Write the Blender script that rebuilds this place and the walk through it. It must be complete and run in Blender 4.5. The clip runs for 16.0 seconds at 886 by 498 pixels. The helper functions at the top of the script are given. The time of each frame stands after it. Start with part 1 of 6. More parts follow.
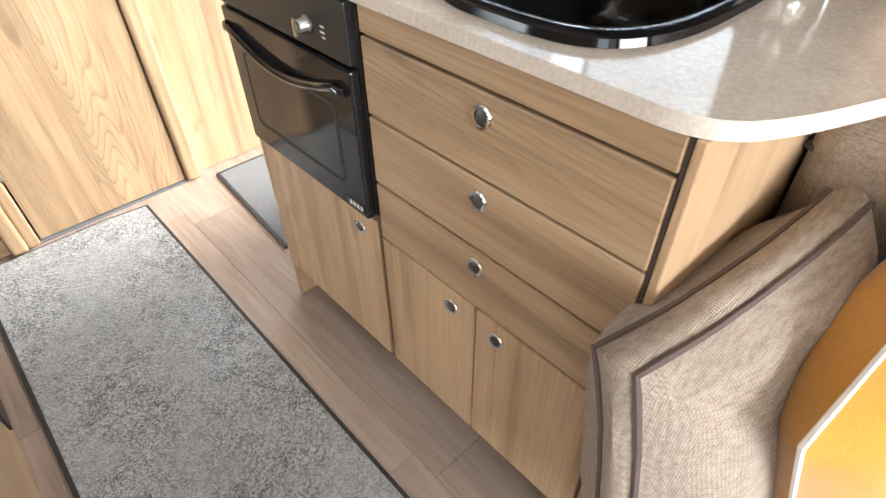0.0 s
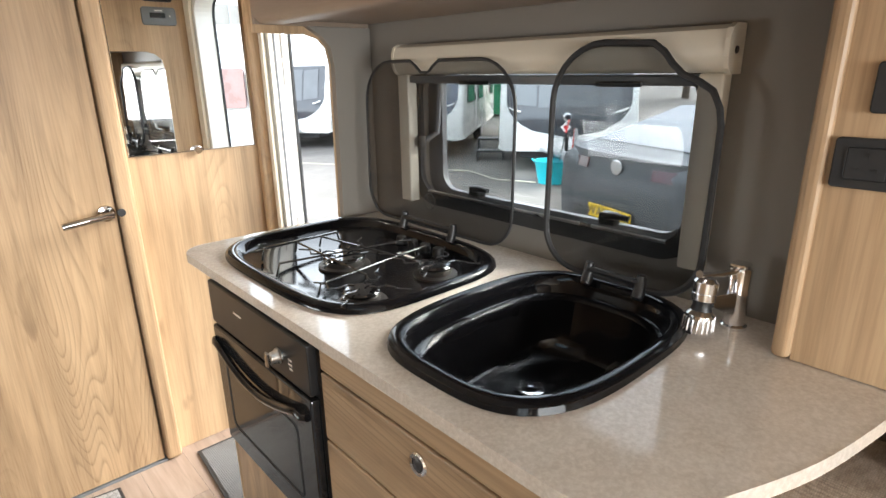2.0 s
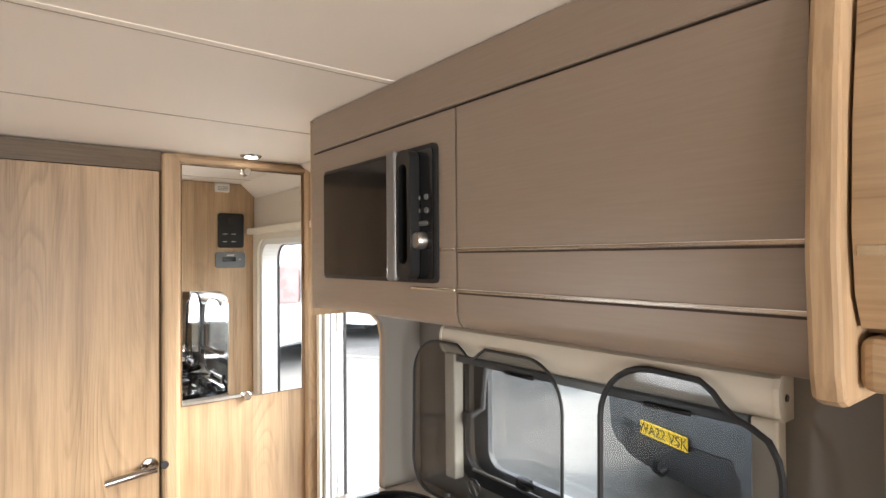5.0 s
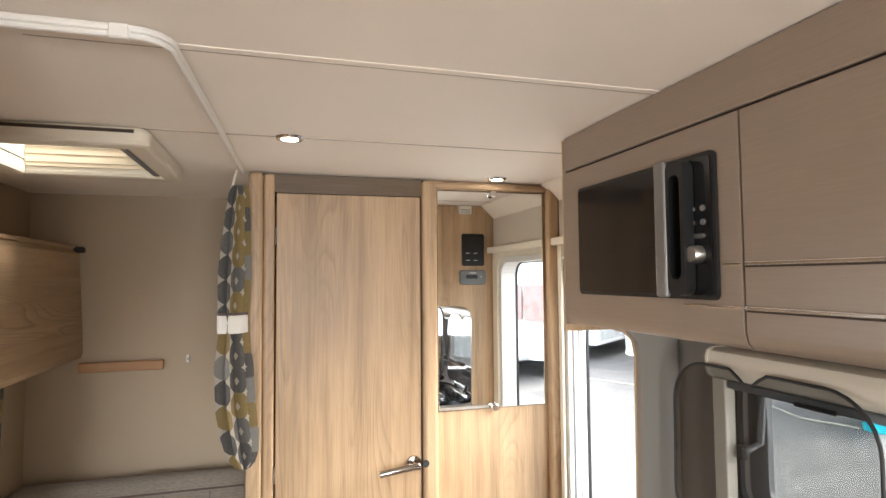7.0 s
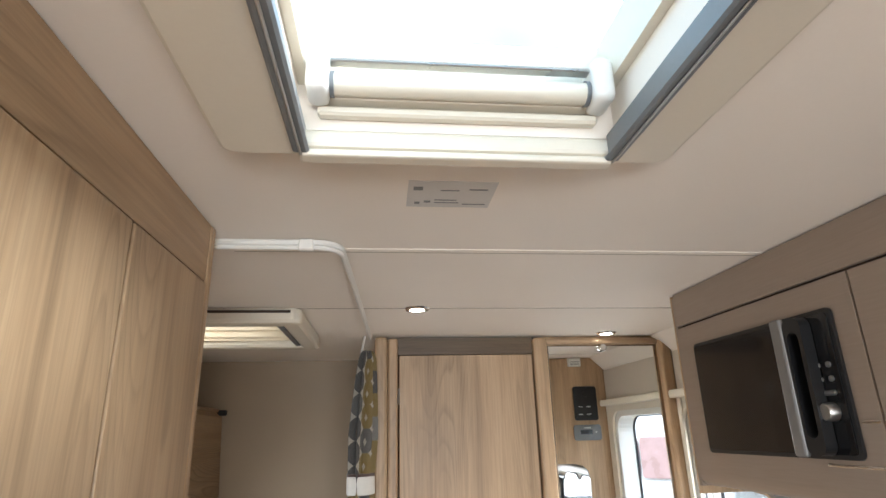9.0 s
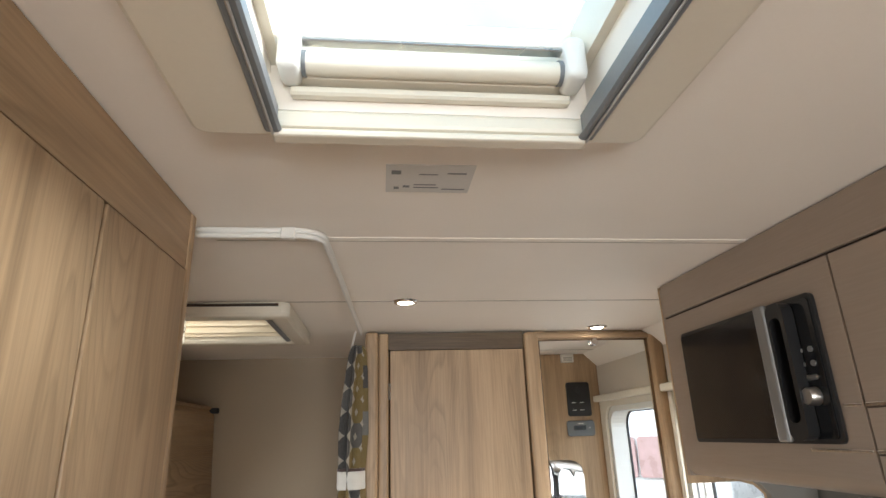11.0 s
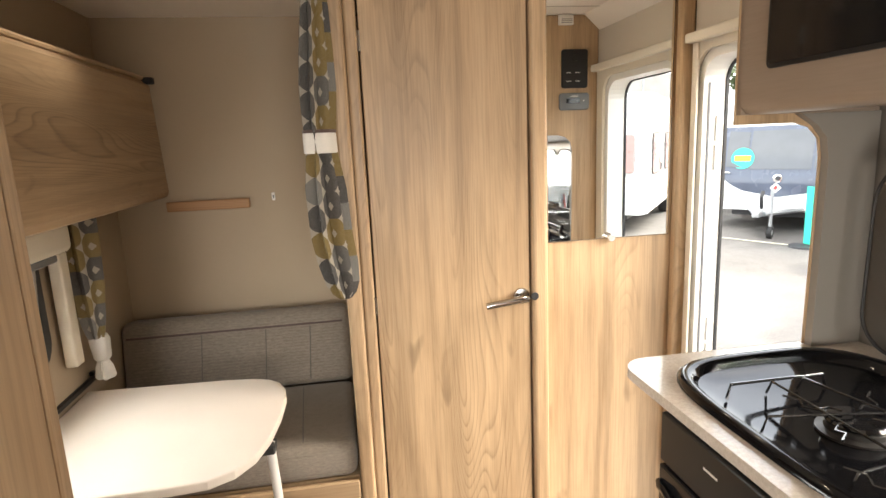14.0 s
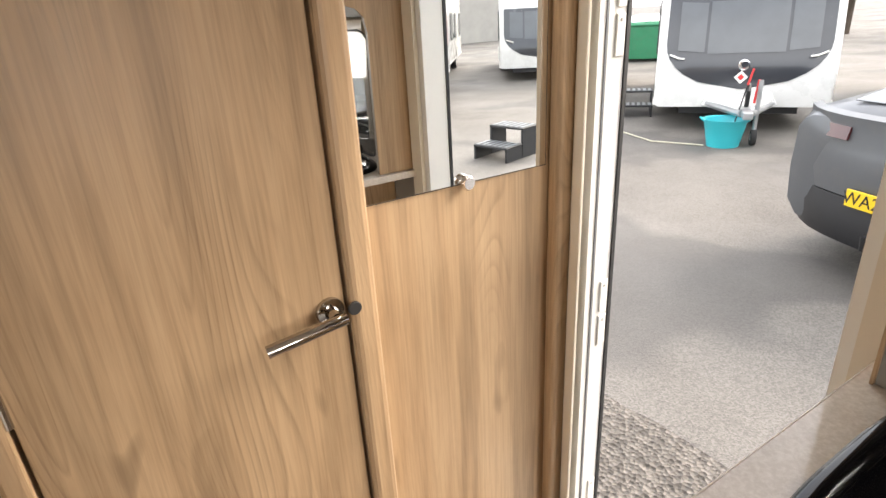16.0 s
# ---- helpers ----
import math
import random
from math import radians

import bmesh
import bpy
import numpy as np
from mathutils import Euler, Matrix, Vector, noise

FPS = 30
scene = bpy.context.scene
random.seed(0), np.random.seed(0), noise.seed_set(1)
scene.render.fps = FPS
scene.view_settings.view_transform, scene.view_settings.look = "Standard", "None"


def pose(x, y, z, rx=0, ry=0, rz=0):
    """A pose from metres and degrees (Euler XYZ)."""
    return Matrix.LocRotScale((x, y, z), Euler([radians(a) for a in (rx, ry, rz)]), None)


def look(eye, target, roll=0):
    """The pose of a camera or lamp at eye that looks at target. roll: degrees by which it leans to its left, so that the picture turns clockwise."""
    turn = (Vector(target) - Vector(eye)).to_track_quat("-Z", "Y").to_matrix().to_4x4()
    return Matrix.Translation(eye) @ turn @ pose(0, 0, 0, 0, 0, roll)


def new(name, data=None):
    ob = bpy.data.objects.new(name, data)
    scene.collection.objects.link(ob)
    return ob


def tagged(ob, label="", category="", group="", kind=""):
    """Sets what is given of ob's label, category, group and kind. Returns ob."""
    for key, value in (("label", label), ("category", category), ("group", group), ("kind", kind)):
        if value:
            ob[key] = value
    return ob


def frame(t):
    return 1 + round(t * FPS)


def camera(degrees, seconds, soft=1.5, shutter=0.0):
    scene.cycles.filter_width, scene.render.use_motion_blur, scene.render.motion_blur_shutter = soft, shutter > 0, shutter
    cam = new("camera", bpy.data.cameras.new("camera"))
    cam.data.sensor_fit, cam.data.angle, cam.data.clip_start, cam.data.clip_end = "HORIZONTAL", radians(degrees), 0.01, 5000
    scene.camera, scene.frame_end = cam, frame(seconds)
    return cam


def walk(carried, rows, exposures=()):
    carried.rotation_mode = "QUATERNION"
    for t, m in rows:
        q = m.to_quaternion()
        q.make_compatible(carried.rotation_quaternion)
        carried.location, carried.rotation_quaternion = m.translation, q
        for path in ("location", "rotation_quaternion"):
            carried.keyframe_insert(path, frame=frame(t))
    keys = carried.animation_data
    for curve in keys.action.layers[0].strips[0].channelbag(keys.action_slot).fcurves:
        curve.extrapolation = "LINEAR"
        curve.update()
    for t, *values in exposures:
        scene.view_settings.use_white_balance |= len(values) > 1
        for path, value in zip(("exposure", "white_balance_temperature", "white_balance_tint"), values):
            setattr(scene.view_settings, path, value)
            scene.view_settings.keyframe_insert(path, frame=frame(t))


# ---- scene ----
cam = camera(76.7, 16.0)
PATH = [
    (0, (0.042, 0.162, 1.21), (1.044, 1.256, -0.131), -0.9),
    (0.5, (0.065, 0.124, 1.24), (1.144, 1.32, 0.054), -0.9),
    (1, (0.097, 0.114, 1.289), (1.25, 1.408, 0.29), -1.2),
    (1.5, (0.109, 0.107, 1.334), (1.33, 1.469, 0.526), -1.1),
    (2, (0.115, 0.104, 1.364), (1.39, 1.518, 0.752), -0.9),
    (2.5, (0.117, 0.097, 1.4), (1.43, 1.543, 0.967), -0.8),
    (3, (0.126, 0.092, 1.442), (1.464, 1.55, 1.151), -1.0),
    (3.5, (0.133, 0.114, 1.49), (1.489, 1.576, 1.337), -1.0),
    (6, (0.098, 0.122, 1.621), (1.093, 1.854, 1.712), 0.2),
    (6.5, (0.076, 0.131, 1.612), (0.858, 1.97, 1.697), -0.0),
    (7, (0.033, 0.146, 1.592), (0.585, 2.065, 1.694), -0.5),
    (7.5, (-0.004, 0.128, 1.58), (0.366, 2.087, 1.745), -0.9),
    (8, (-0.022, 0.087, 1.578), (0.231, 2.05, 1.863), -0.9),
    (8.5, (-0.042, 0.055, 1.597), (0.172, 1.995, 2.035), -1.2),
    (9, (-0.05, 0.026, 1.612), (0.165, 1.915, 2.233), -1.5),
    (11.5, (-0.018, 0.037, 1.57), (0.205, 1.923, 2.197), -2.1),
    (12, (-0.018, 0.074, 1.553), (0.198, 2.026, 1.93), -2.4),
    (12.5, (-0.03, 0.101, 1.542), (0.197, 2.084, 1.665), -3.0),
    (13, (-0.047, 0.134, 1.512), (0.199, 2.117, 1.425), -2.7),
    (13.5, (-0.062, 0.256, 1.483), (0.212, 2.221, 1.234), -2.6),
    (14, (-0.042, 0.404, 1.444), (0.27, 2.344, 1.069), -2.5),
    (14.5, (0.036, 0.571, 1.425), (0.389, 2.476, 0.928), -2.6),
    (15, (0.135, 0.784, 1.414), (0.595, 2.643, 0.837), -2.8),
    (15.5, (0.177, 0.995, 1.396), (0.835, 2.768, 0.744), -3.7),
    (16, (0.196, 1.245, 1.413), (1.166, 2.815, 0.644), -3.2),
]
# light levels
SKY, SUN, FRONT_W, SIDE_W, DINETTE_W, LAMP_W = 0.155, 1.7, 15.0, 0.3, 1.6, 0.9
EXPOSURES = [(0, 2.83, 5950, 6), (1, 2.62, 6250, 8), (1.5, 2.38, 6250, 7), (2, 2.28, 6200, 7), (3.5, 2.42, 6250, 8), (6, 2.51, 6200, 9), (7.5, 2.47, 6150, 8), (8, 2.47, 5750, 4), (9, 2.20, 5800, 6),
             (11.5, 2.05, 6050, 6), (12.5, 2.40, 5500, 4), (13, 2.42, 6400, 7), (13.5, 2.44, 6700, 9), (14.5, 2.16, 7000, 10), (15.5, 1.76, 6950, 12), (16, 1.63, 6850, 12)]
walk(cam, [(t, look(eye, target, roll)) for t, eye, target, roll in PATH], EXPOSURES)

# ---- world and lights ----
world = bpy.data.worlds.new("world")
scene.world = world
world.use_nodes = True
wn = world.node_tree
sky = wn.nodes.new("ShaderNodeTexSky")
sky.sky_type = "NISHITA"
sky.sun_disc = False
sky.sun_elevation, sky.sun_rotation = radians(32.5), radians(110)
sky.air_density, sky.dust_density, sky.ozone_density = 1.0, 4.0, 1.0
cloud_co = wn.nodes.new("ShaderNodeTexCoord")
cloud = wn.nodes.new("ShaderNodeTexNoise")
cloud.inputs["Scale"].default_value, cloud.inputs["Detail"].default_value = 2.2, 6
wn.links.new(cloud_co.outputs["Generated"], cloud.inputs["Vector"])
cover = wn.nodes.new("ShaderNodeMapRange")
cover.inputs[1].default_value, cover.inputs[2].default_value, cover.inputs[3].default_value, cover.inputs[4].default_value = 0.35, 0.65, 0.35, 0.85
wn.links.new(cloud.outputs["Fac"], cover.inputs[0])
sky_mix = wn.nodes.new("ShaderNodeMix")
sky_mix.data_type = "RGBA"
wn.links.new(cover.outputs[0], sky_mix.inputs[0])
wn.links.new(sky.outputs[0], sky_mix.inputs[6])
sky_mix.inputs[7].default_value = (9.0, 9.3, 9.6, 1)
wn.links.new(sky_mix.outputs[2], wn.nodes["Background"].inputs[0])
wn.nodes["Background"].inputs[1].default_value = SKY

sun = new("sun", bpy.data.lights.new("sun", "SUN"))
sun.data.energy, sun.data.angle, sun.data.color = SUN, radians(36), (1.0, 0.95, 0.88)
sun.matrix_basis = look((12, -4.3, 8.1), (0, 0, 0))


def area(name, m, sx, sy, watts, colour):
    ob = new(name, bpy.data.lights.new(name, "AREA"))
    ob.data.shape, ob.data.size, ob.data.size_y, ob.data.energy, ob.data.color = "RECTANGLE", sx, sy, watts, colour
    ob.matrix_basis = m
    return ob


# skylight through the lounge's front window, out of view, and an added side fill
area("front_window_daylight", look((0.05, -2.22, 1.25), (0.05, 0, 1.05)), 1.5, 0.6, FRONT_W, (1.0, 0.97, 0.93))
area("side_window_daylight", look((-0.98, -1.0, 1.2), (0, -1.0, 1.1)), 0.9, 0.5, SIDE_W, (1.0, 0.97, 0.94))
area("dinette_window_daylight", look((-1.03, 1.73, 1.03), (-0.5, 1.8, 0.75)), 0.66, 0.24, DINETTE_W, (1.0, 0.98, 0.96))

# ---- helpers ----


def part(name, bm, material, parent=None, label="", smooth=False):
    """Links a bmesh, in world coordinates, as one mesh object, under a thing or a part."""
    me = bpy.data.meshes.new(name)
    bm.normal_update()
    bm.to_mesh(me)
    bm.free()
    me.materials.append(material)
    if smooth:
        me.shade_smooth()
        me.set_sharp_from_angle(angle=radians(40))
    ob = new(name, me)
    if parent is not None:
        ob.parent = parent
        if parent.type == "EMPTY":
            ob.matrix_parent_inverse = parent.matrix_basis.inverted()
    if label:
        tagged(ob, label)
    return ob


def thing(name, x, y, z, label, category, group="", kind=""):
    ob = new(name)
    ob.empty_display_size = 0.1
    ob.matrix_basis = pose(x, y, z)
    return tagged(ob, label, category, group, kind)


def single(name, bm, material, label, category, group="", kind="", smooth=False):
    return tagged(part(name, bm, material, None, "", smooth), label, category, group, kind)


def box(lo, hi, bevel=0.0, seg=1, m=None, bm=None):
    bm = bm or bmesh.new()
    c = [(a + b) / 2 for a, b in zip(lo, hi)]
    s = [abs(b - a) for a, b in zip(lo, hi)]
    made = bmesh.ops.create_cube(bm, size=1, matrix=Matrix.LocRotScale(c, None, s))["verts"]
    if bevel:
        edges = list({e for v in made for e in v.link_edges})
        made = bmesh.ops.bevel(bm, geom=edges, offset=bevel, segments=seg, profile=0.5, affect="EDGES")["verts"]
    if m is not None:
        bmesh.ops.transform(bm, matrix=m, verts=list({v for v in made}))
    return bm


AXIS = {"x": (1, 2, 0), "y": (2, 0, 1), "z": (0, 1, 2)}


def spot(axis, u, v, w):
    """A point from two coordinates across an axis and one along it: x: (y, z), y: (z, x), z: (x, y)."""
    a, b, c = AXIS[axis]
    p = [0, 0, 0]
    p[a], p[b], p[c] = u, v, w
    return p


def prism(axis, outline, w0, w1, holes=(), bm=None, bevel=0.0, seg=2):
    """A plate: an outline across an axis, from w0 to w1 along it, with holes through it."""
    bm = bm or bmesh.new()
    edges = []
    for ring in (outline, *holes):
        vs = [bm.verts.new(spot(axis, u, v, w0)) for u, v in ring]
        edges += [bm.edges.new((vs[i], vs[i - 1])) for i in range(len(vs))]
    if holes:
        faces = [g for g in bmesh.ops.triangle_fill(bm, use_beauty=True, use_dissolve=False, edges=edges)["geom"] if isinstance(g, bmesh.types.BMFace)]
    else:
        faces = bmesh.ops.contextual_create(bm, geom=edges)["faces"]
    up = bmesh.ops.extrude_face_region(bm, geom=faces)["geom"]
    move = Vector(spot(axis, 0, 0, w1 - w0))
    bmesh.ops.translate(bm, verts=[g for g in up if isinstance(g, bmesh.types.BMVert)], vec=move)
    bmesh.ops.recalc_face_normals(bm, faces=bm.faces)
    if bevel:
        rim = [e for e in bm.edges if e.calc_face_angle(0) > radians(50) and abs((e.verts[0].co - e.verts[1].co)[AXIS[axis][2]]) < 1e-5]
        bmesh.ops.bevel(bm, geom=rim, offset=bevel, segments=seg, profile=0.5, affect="EDGES")
    return bm


def rrect(u0, v0, u1, v1, r, n=6):
    """A rectangle with rounded corners; r: one radius, or four from the lower left round."""
    rs = [r] * 4 if isinstance(r, (int, float)) else r
    pts = []
    for (cu, cv, a0), rad in zip(((u0, v0, 180), (u1, v0, 270), (u1, v1, 0), (u0, v1, 90)), rs):
        su, sv = (1 if cu == u0 else -1), (1 if cv == v0 else -1)
        for k in range(n + 1):
            a = radians(a0 + 90 * k / n)
            pts.append((cu + su * rad + rad * math.cos(a), cv + sv * rad + rad * math.sin(a)))
            if rad == 0:
                break
    return pts


def tube(path, r, n=8, bm=None, closed=False):
    """A round bar along a path of points."""
    bm = bm or bmesh.new()
    ps = [Vector(p) for p in path]
    rings, side = [], None
    for i, p in enumerate(ps):
        a = ps[i - 1] if i or closed else p
        b = ps[(i + 1) % len(ps)] if i < len(ps) - 1 or closed else p
        d = (b - a).normalized()
        if side is None:
            side = d.orthogonal().normalized()
        side = (side - d * side.dot(d)).normalized()
        up = d.cross(side)
        rad = r[i] if isinstance(r, (list, tuple)) else r
        rings.append([bm.verts.new(p + rad * (math.cos(2 * math.pi * k / n) * side + math.sin(2 * math.pi * k / n) * up)) for k in range(n)])
    last = len(rings) if closed else len(rings) - 1
    for i in range(last):
        q, s = rings[i], rings[(i + 1) % len(rings)]
        for k in range(n):
            bm.faces.new((q[k], q[(k + 1) % n], s[(k + 1) % n], s[k]))
    if not closed:
        bm.faces.new(rings[0][::-1])
        bm.faces.new(rings[-1])
    return bm


def lathe(profile, m, n=24, bm=None):
    """A turned body: rows of (radius, height) about the z axis of m."""
    bm = bm or bmesh.new()
    rings = [[bm.verts.new(m @ Vector((r * math.cos(2 * math.pi * k / n), r * math.sin(2 * math.pi * k / n), h))) for k in range(n)] for r, h in profile]
    for q, s in zip(rings, rings[1:]):
        for k in range(n):
            bm.faces.new((q[k], q[(k + 1) % n], s[(k + 1) % n], s[k]))
    bm.faces.new(rings[0][::-1])
    bm.faces.new(rings[-1])
    bmesh.ops.recalc_face_normals(bm, faces=bm.faces)
    return bm


def loft(rings, bm=None, close=True, caps=True):
    """Skins rings of points of the same count."""
    bm = bm or bmesh.new()
    vs = [[bm.verts.new(p) for p in ring] for ring in rings]
    n = len(vs[0])
    for q, s in zip(vs, vs[1:]):
        for k in range(n if close else n - 1):
            bm.faces.new((q[k], q[(k + 1) % n], s[(k + 1) % n], s[k]))
    if caps and close:
        bm.faces.new(vs[0][::-1])
        bm.faces.new(vs[-1])
    bmesh.ops.recalc_face_normals(bm, faces=bm.faces)
    return bm


def bars(axis, rows, w0, w1):
    """Small plain bars that stand for print: rows of (u0, v0, u1, v1)."""
    bm = bmesh.new()
    for u0, v0, u1, v1 in rows:
        prism(axis, [(u0, v0), (u1, v0), (u1, v1), (u0, v1)], w0, w1, bm=bm)
    return bm


def prints(name, axis, rows, w0, w1, mat, parent):
    """Short bars of unreadable print, each a part of its own."""
    for row in rows:
        part(name, bars(axis, [row], w0, w1), mat, parent)


def lettering(name, words, size, m, material, parent, depth=0.002):
    """Raised letters in the built-in font, as a mesh under a thing."""
    cu = bpy.data.curves.new(name, "FONT")
    cu.body, cu.size, cu.extrude, cu.align_x, cu.align_y = words, size, depth, "CENTER", "CENTER"
    tmp = bpy.data.objects.new(name, cu)
    scene.collection.objects.link(tmp)
    bpy.context.view_layer.update()
    me = bpy.data.meshes.new_from_object(tmp.evaluated_get(bpy.context.evaluated_depsgraph_get()))
    bpy.data.objects.remove(tmp)
    me.transform(m)
    me.materials.clear()
    me.materials.append(material)
    ob = new(name, me)
    ob.parent = parent
    if parent.type == "EMPTY":
        ob.matrix_parent_inverse = parent.matrix_basis.inverted()
    return ob


# ---- materials ----


def material(name):
    ma = bpy.data.materials.new(name)
    ma.use_nodes = True
    nt = ma.node_tree
    return ma, nt, nt.nodes["Principled BSDF"], nt.nodes.new("ShaderNodeTexCoord")


def mapped(nt, co, scale, offset=(0, 0, 0), rot=(0, 0, 0)):
    mp = nt.nodes.new("ShaderNodeMapping")
    mp.inputs["Scale"].default_value, mp.inputs["Location"].default_value, mp.inputs["Rotation"].default_value = scale, offset, rot
    nt.links.new(co, mp.inputs[0])
    return mp.outputs[0]


def noise_tex(nt, vec, scale, detail=4, rough=0.55, distort=0.0):
    no = nt.nodes.new("ShaderNodeTexNoise")
    no.inputs["Scale"].default_value, no.inputs["Detail"].default_value = scale, detail
    no.inputs["Roughness"].default_value, no.inputs["Distortion"].default_value = rough, distort
    nt.links.new(vec, no.inputs["Vector"])
    return no.outputs["Fac"]


def ramp(nt, fac, *stops):
    cr = nt.nodes.new("ShaderNodeValToRGB")
    els = cr.color_ramp.elements
    while len(els) < len(stops):
        els.new(0.5)
    for el, (p, c) in zip(els, stops):
        el.position, el.color = p, (*c, 1) if len(c) == 3 else (c[0], c[0], c[0], 1)
    nt.links.new(fac, cr.inputs[0])
    return cr.outputs[0]


def mix(nt, fac, a, b, mode="MIX"):
    mx = nt.nodes.new("ShaderNodeMix")
    mx.data_type, mx.blend_type = "RGBA", mode
    for val, sock in ((fac, mx.inputs[0]), (a, mx.inputs[6]), (b, mx.inputs[7])):
        if isinstance(val, (int, float)):
            sock.default_value = val
        elif isinstance(val, tuple):
            sock.default_value = (*val, 1)
        else:
            nt.links.new(val, sock)
    return mx.outputs[2]


def math_node(nt, op, a, b=0.0):
    mn = nt.nodes.new("ShaderNodeMath")
    mn.operation = op
    for val, sock in ((a, mn.inputs[0]), (b, mn.inputs[1])):
        if isinstance(val, (int, float)):
            sock.default_value = val
        else:
            nt.links.new(val, sock)
    return mn.outputs[0]


def bump(nt, bsdf, height, strength, distance):
    bp = nt.nodes.new("ShaderNodeBump")
    bp.inputs["Strength"].default_value, bp.inputs["Distance"].default_value = strength, distance
    nt.links.new(height, bp.inputs["Height"])
    nt.links.new(bp.outputs[0], bsdf.inputs["Normal"])


def plain(name, colour, rough=0.5, metal=0.0, vary=0.06, scale=30.0, bumps=0.0, coat=0.0, grime=0.0):
    """A paint, plastic or metal with slight variation at two scales."""
    ma, nt, b, tc = material(name)
    fine = noise_tex(nt, tc.outputs["Object"], scale * 6, 3)
    wide = noise_tex(nt, tc.outputs["Object"], scale / 8, 3)
    lo, hi = tuple(c * (1 - vary) for c in colour), tuple(min(1, c * (1 + vary)) for c in colour)
    col = ramp(nt, wide, (0.3, lo), (0.7, hi))
    col = mix(nt, 0.25, col, ramp(nt, fine, (0.35, lo), (0.65, hi)))
    if grime:
        dirt = ramp(nt, noise_tex(nt, tc.outputs["Object"], 7, 8, 0.7), (0.5, (0,)), (0.75, (1,)))
        col = mix(nt, math_node(nt, "MULTIPLY", dirt, grime), col, (0.16, 0.14, 0.12))
    nt.links.new(col, b.inputs["Base Color"])
    nt.links.new(ramp(nt, wide, (0.3, (max(0, rough - 0.06),)), (0.7, (min(1, rough + 0.06),))), b.inputs["Roughness"])
    b.inputs["Metallic"].default_value = metal
    b.inputs["Coat Weight"].default_value = coat
    if bumps:
        bump(nt, b, fine, bumps, 0.002)
    return ma


def wood(name, grain, dark, mid, light, rough=0.42, scale=1.0, figure=0.5, seed=0.0):
    """Printed oak foil: straight soft strips, fine fibres, thin cathedral lines in places, and a few knots."""
    ma, nt, b, tc = material(name)
    obj = tc.outputs["Object"]
    offs = (seed * 3.1, seed * 1.7, seed * 2.3)

    def along(f):
        return mapped(nt, obj, tuple(scale * (f if a == grain else 1) for a in "xyz"), offs)

    soft = tuple(d * 0.45 + m * 0.55 for d, m in zip(dark, mid))
    pale = tuple(a * 0.45 + m * 0.55 for a, m in zip(light, mid))
    bands = noise_tex(nt, along(0.09), 8, 3, 0.5, 0.6)
    strips = noise_tex(nt, along(0.045), 19, 4, 0.55, 0.4)
    fibre = noise_tex(nt, along(0.025), 170, 4, 0.65, 0.0)
    blotch = noise_tex(nt, along(0.35), 5, 4, 0.6, 0.6)
    col = ramp(nt, bands, (0.40, soft), (0.5, mid), (0.60, pale))
    col = mix(nt, 0.46, col, ramp(nt, strips, (0.38, dark), (0.47, mid), (0.60, light)))
    col = mix(nt, 0.28, col, ramp(nt, blotch, (0.35, soft), (0.65, pale)))
    # growth rings: contour lines of a long-drawn field, strong in patches
    field = noise_tex(nt, along(0.11), 4.2, 2, 0.35, 0.25)
    rings = math_node(nt, "FRACT", math_node(nt, "MULTIPLY", field, 64.0))
    where = ramp(nt, noise_tex(nt, along(0.14), 5.5, 1, 0.4), (0.46, (0.12,)), (0.6, (1,)))
    lines = math_node(nt, "MULTIPLY", ramp(nt, rings, (0.0, (0.1,)), (0.62, (0.25,)), (0.88, (1,)), (1.0, (0.1,))), where)
    col = mix(nt, math_node(nt, "MULTIPLY", lines, 0.75 * figure), col, dark)
    col = mix(nt, 0.17, col, ramp(nt, fibre, (0.38, dark), (0.58, light)))
    knots = ramp(nt, noise_tex(nt, along(0.35), 13, 2, 0.4, 0.5), (0.70, (0,)), (0.80, (1,)))
    col = mix(nt, math_node(nt, "MULTIPLY", knots, 0.6), col, tuple(v * 0.7 for v in dark))
    nt.links.new(col, b.inputs["Base Color"])
    nt.links.new(ramp(nt, fibre, (0.3, (rough - 0.06,)), (0.7, (rough + 0.08,))), b.inputs["Roughness"])
    b.inputs["Specular IOR Level"].default_value = 0.4
    bump(nt, b, fibre, 0.05, 0.001)
    return ma


def fabric(name, c0, c1, period=0.004, bumps=0.5, sheen=0.2):
    """Woven cloth: raised nubs of thread with uneven slubs."""
    ma, nt, b, tc = material(name)
    co = tc.outputs["Object"]
    nubs = nt.nodes.new("ShaderNodeTexVoronoi")
    nubs.inputs["Scale"].default_value, nubs.inputs["Randomness"].default_value = 1.05 / period, 0.3
    nt.links.new(mapped(nt, co, (1.0, 1.5, 1.0)), nubs.inputs["Vector"])
    weave = math_node(nt, "SUBTRACT", 0.95, nubs.outputs["Distance"])
    slub = noise_tex(nt, mapped(nt, co, (0.3, 1, 1)), 0.6 / period, 3)
    wide = noise_tex(nt, co, 7, 4)
    col = ramp(nt, weave, (0.2, c0), (0.95, c1))
    col = mix(nt, 0.35, col, ramp(nt, slub, (0.35, c0), (0.65, c1)))
    col = mix(nt, ramp(nt, wide, (0.35, (0.0,)), (0.8, (0.2,))), col, c0)
    nt.links.new(col, b.inputs["Base Color"])
    b.inputs["Roughness"].default_value = 0.92
    b.inputs["Sheen Weight"].default_value = sheen
    bump(nt, b, weave, bumps, period * 0.5)
    return ma


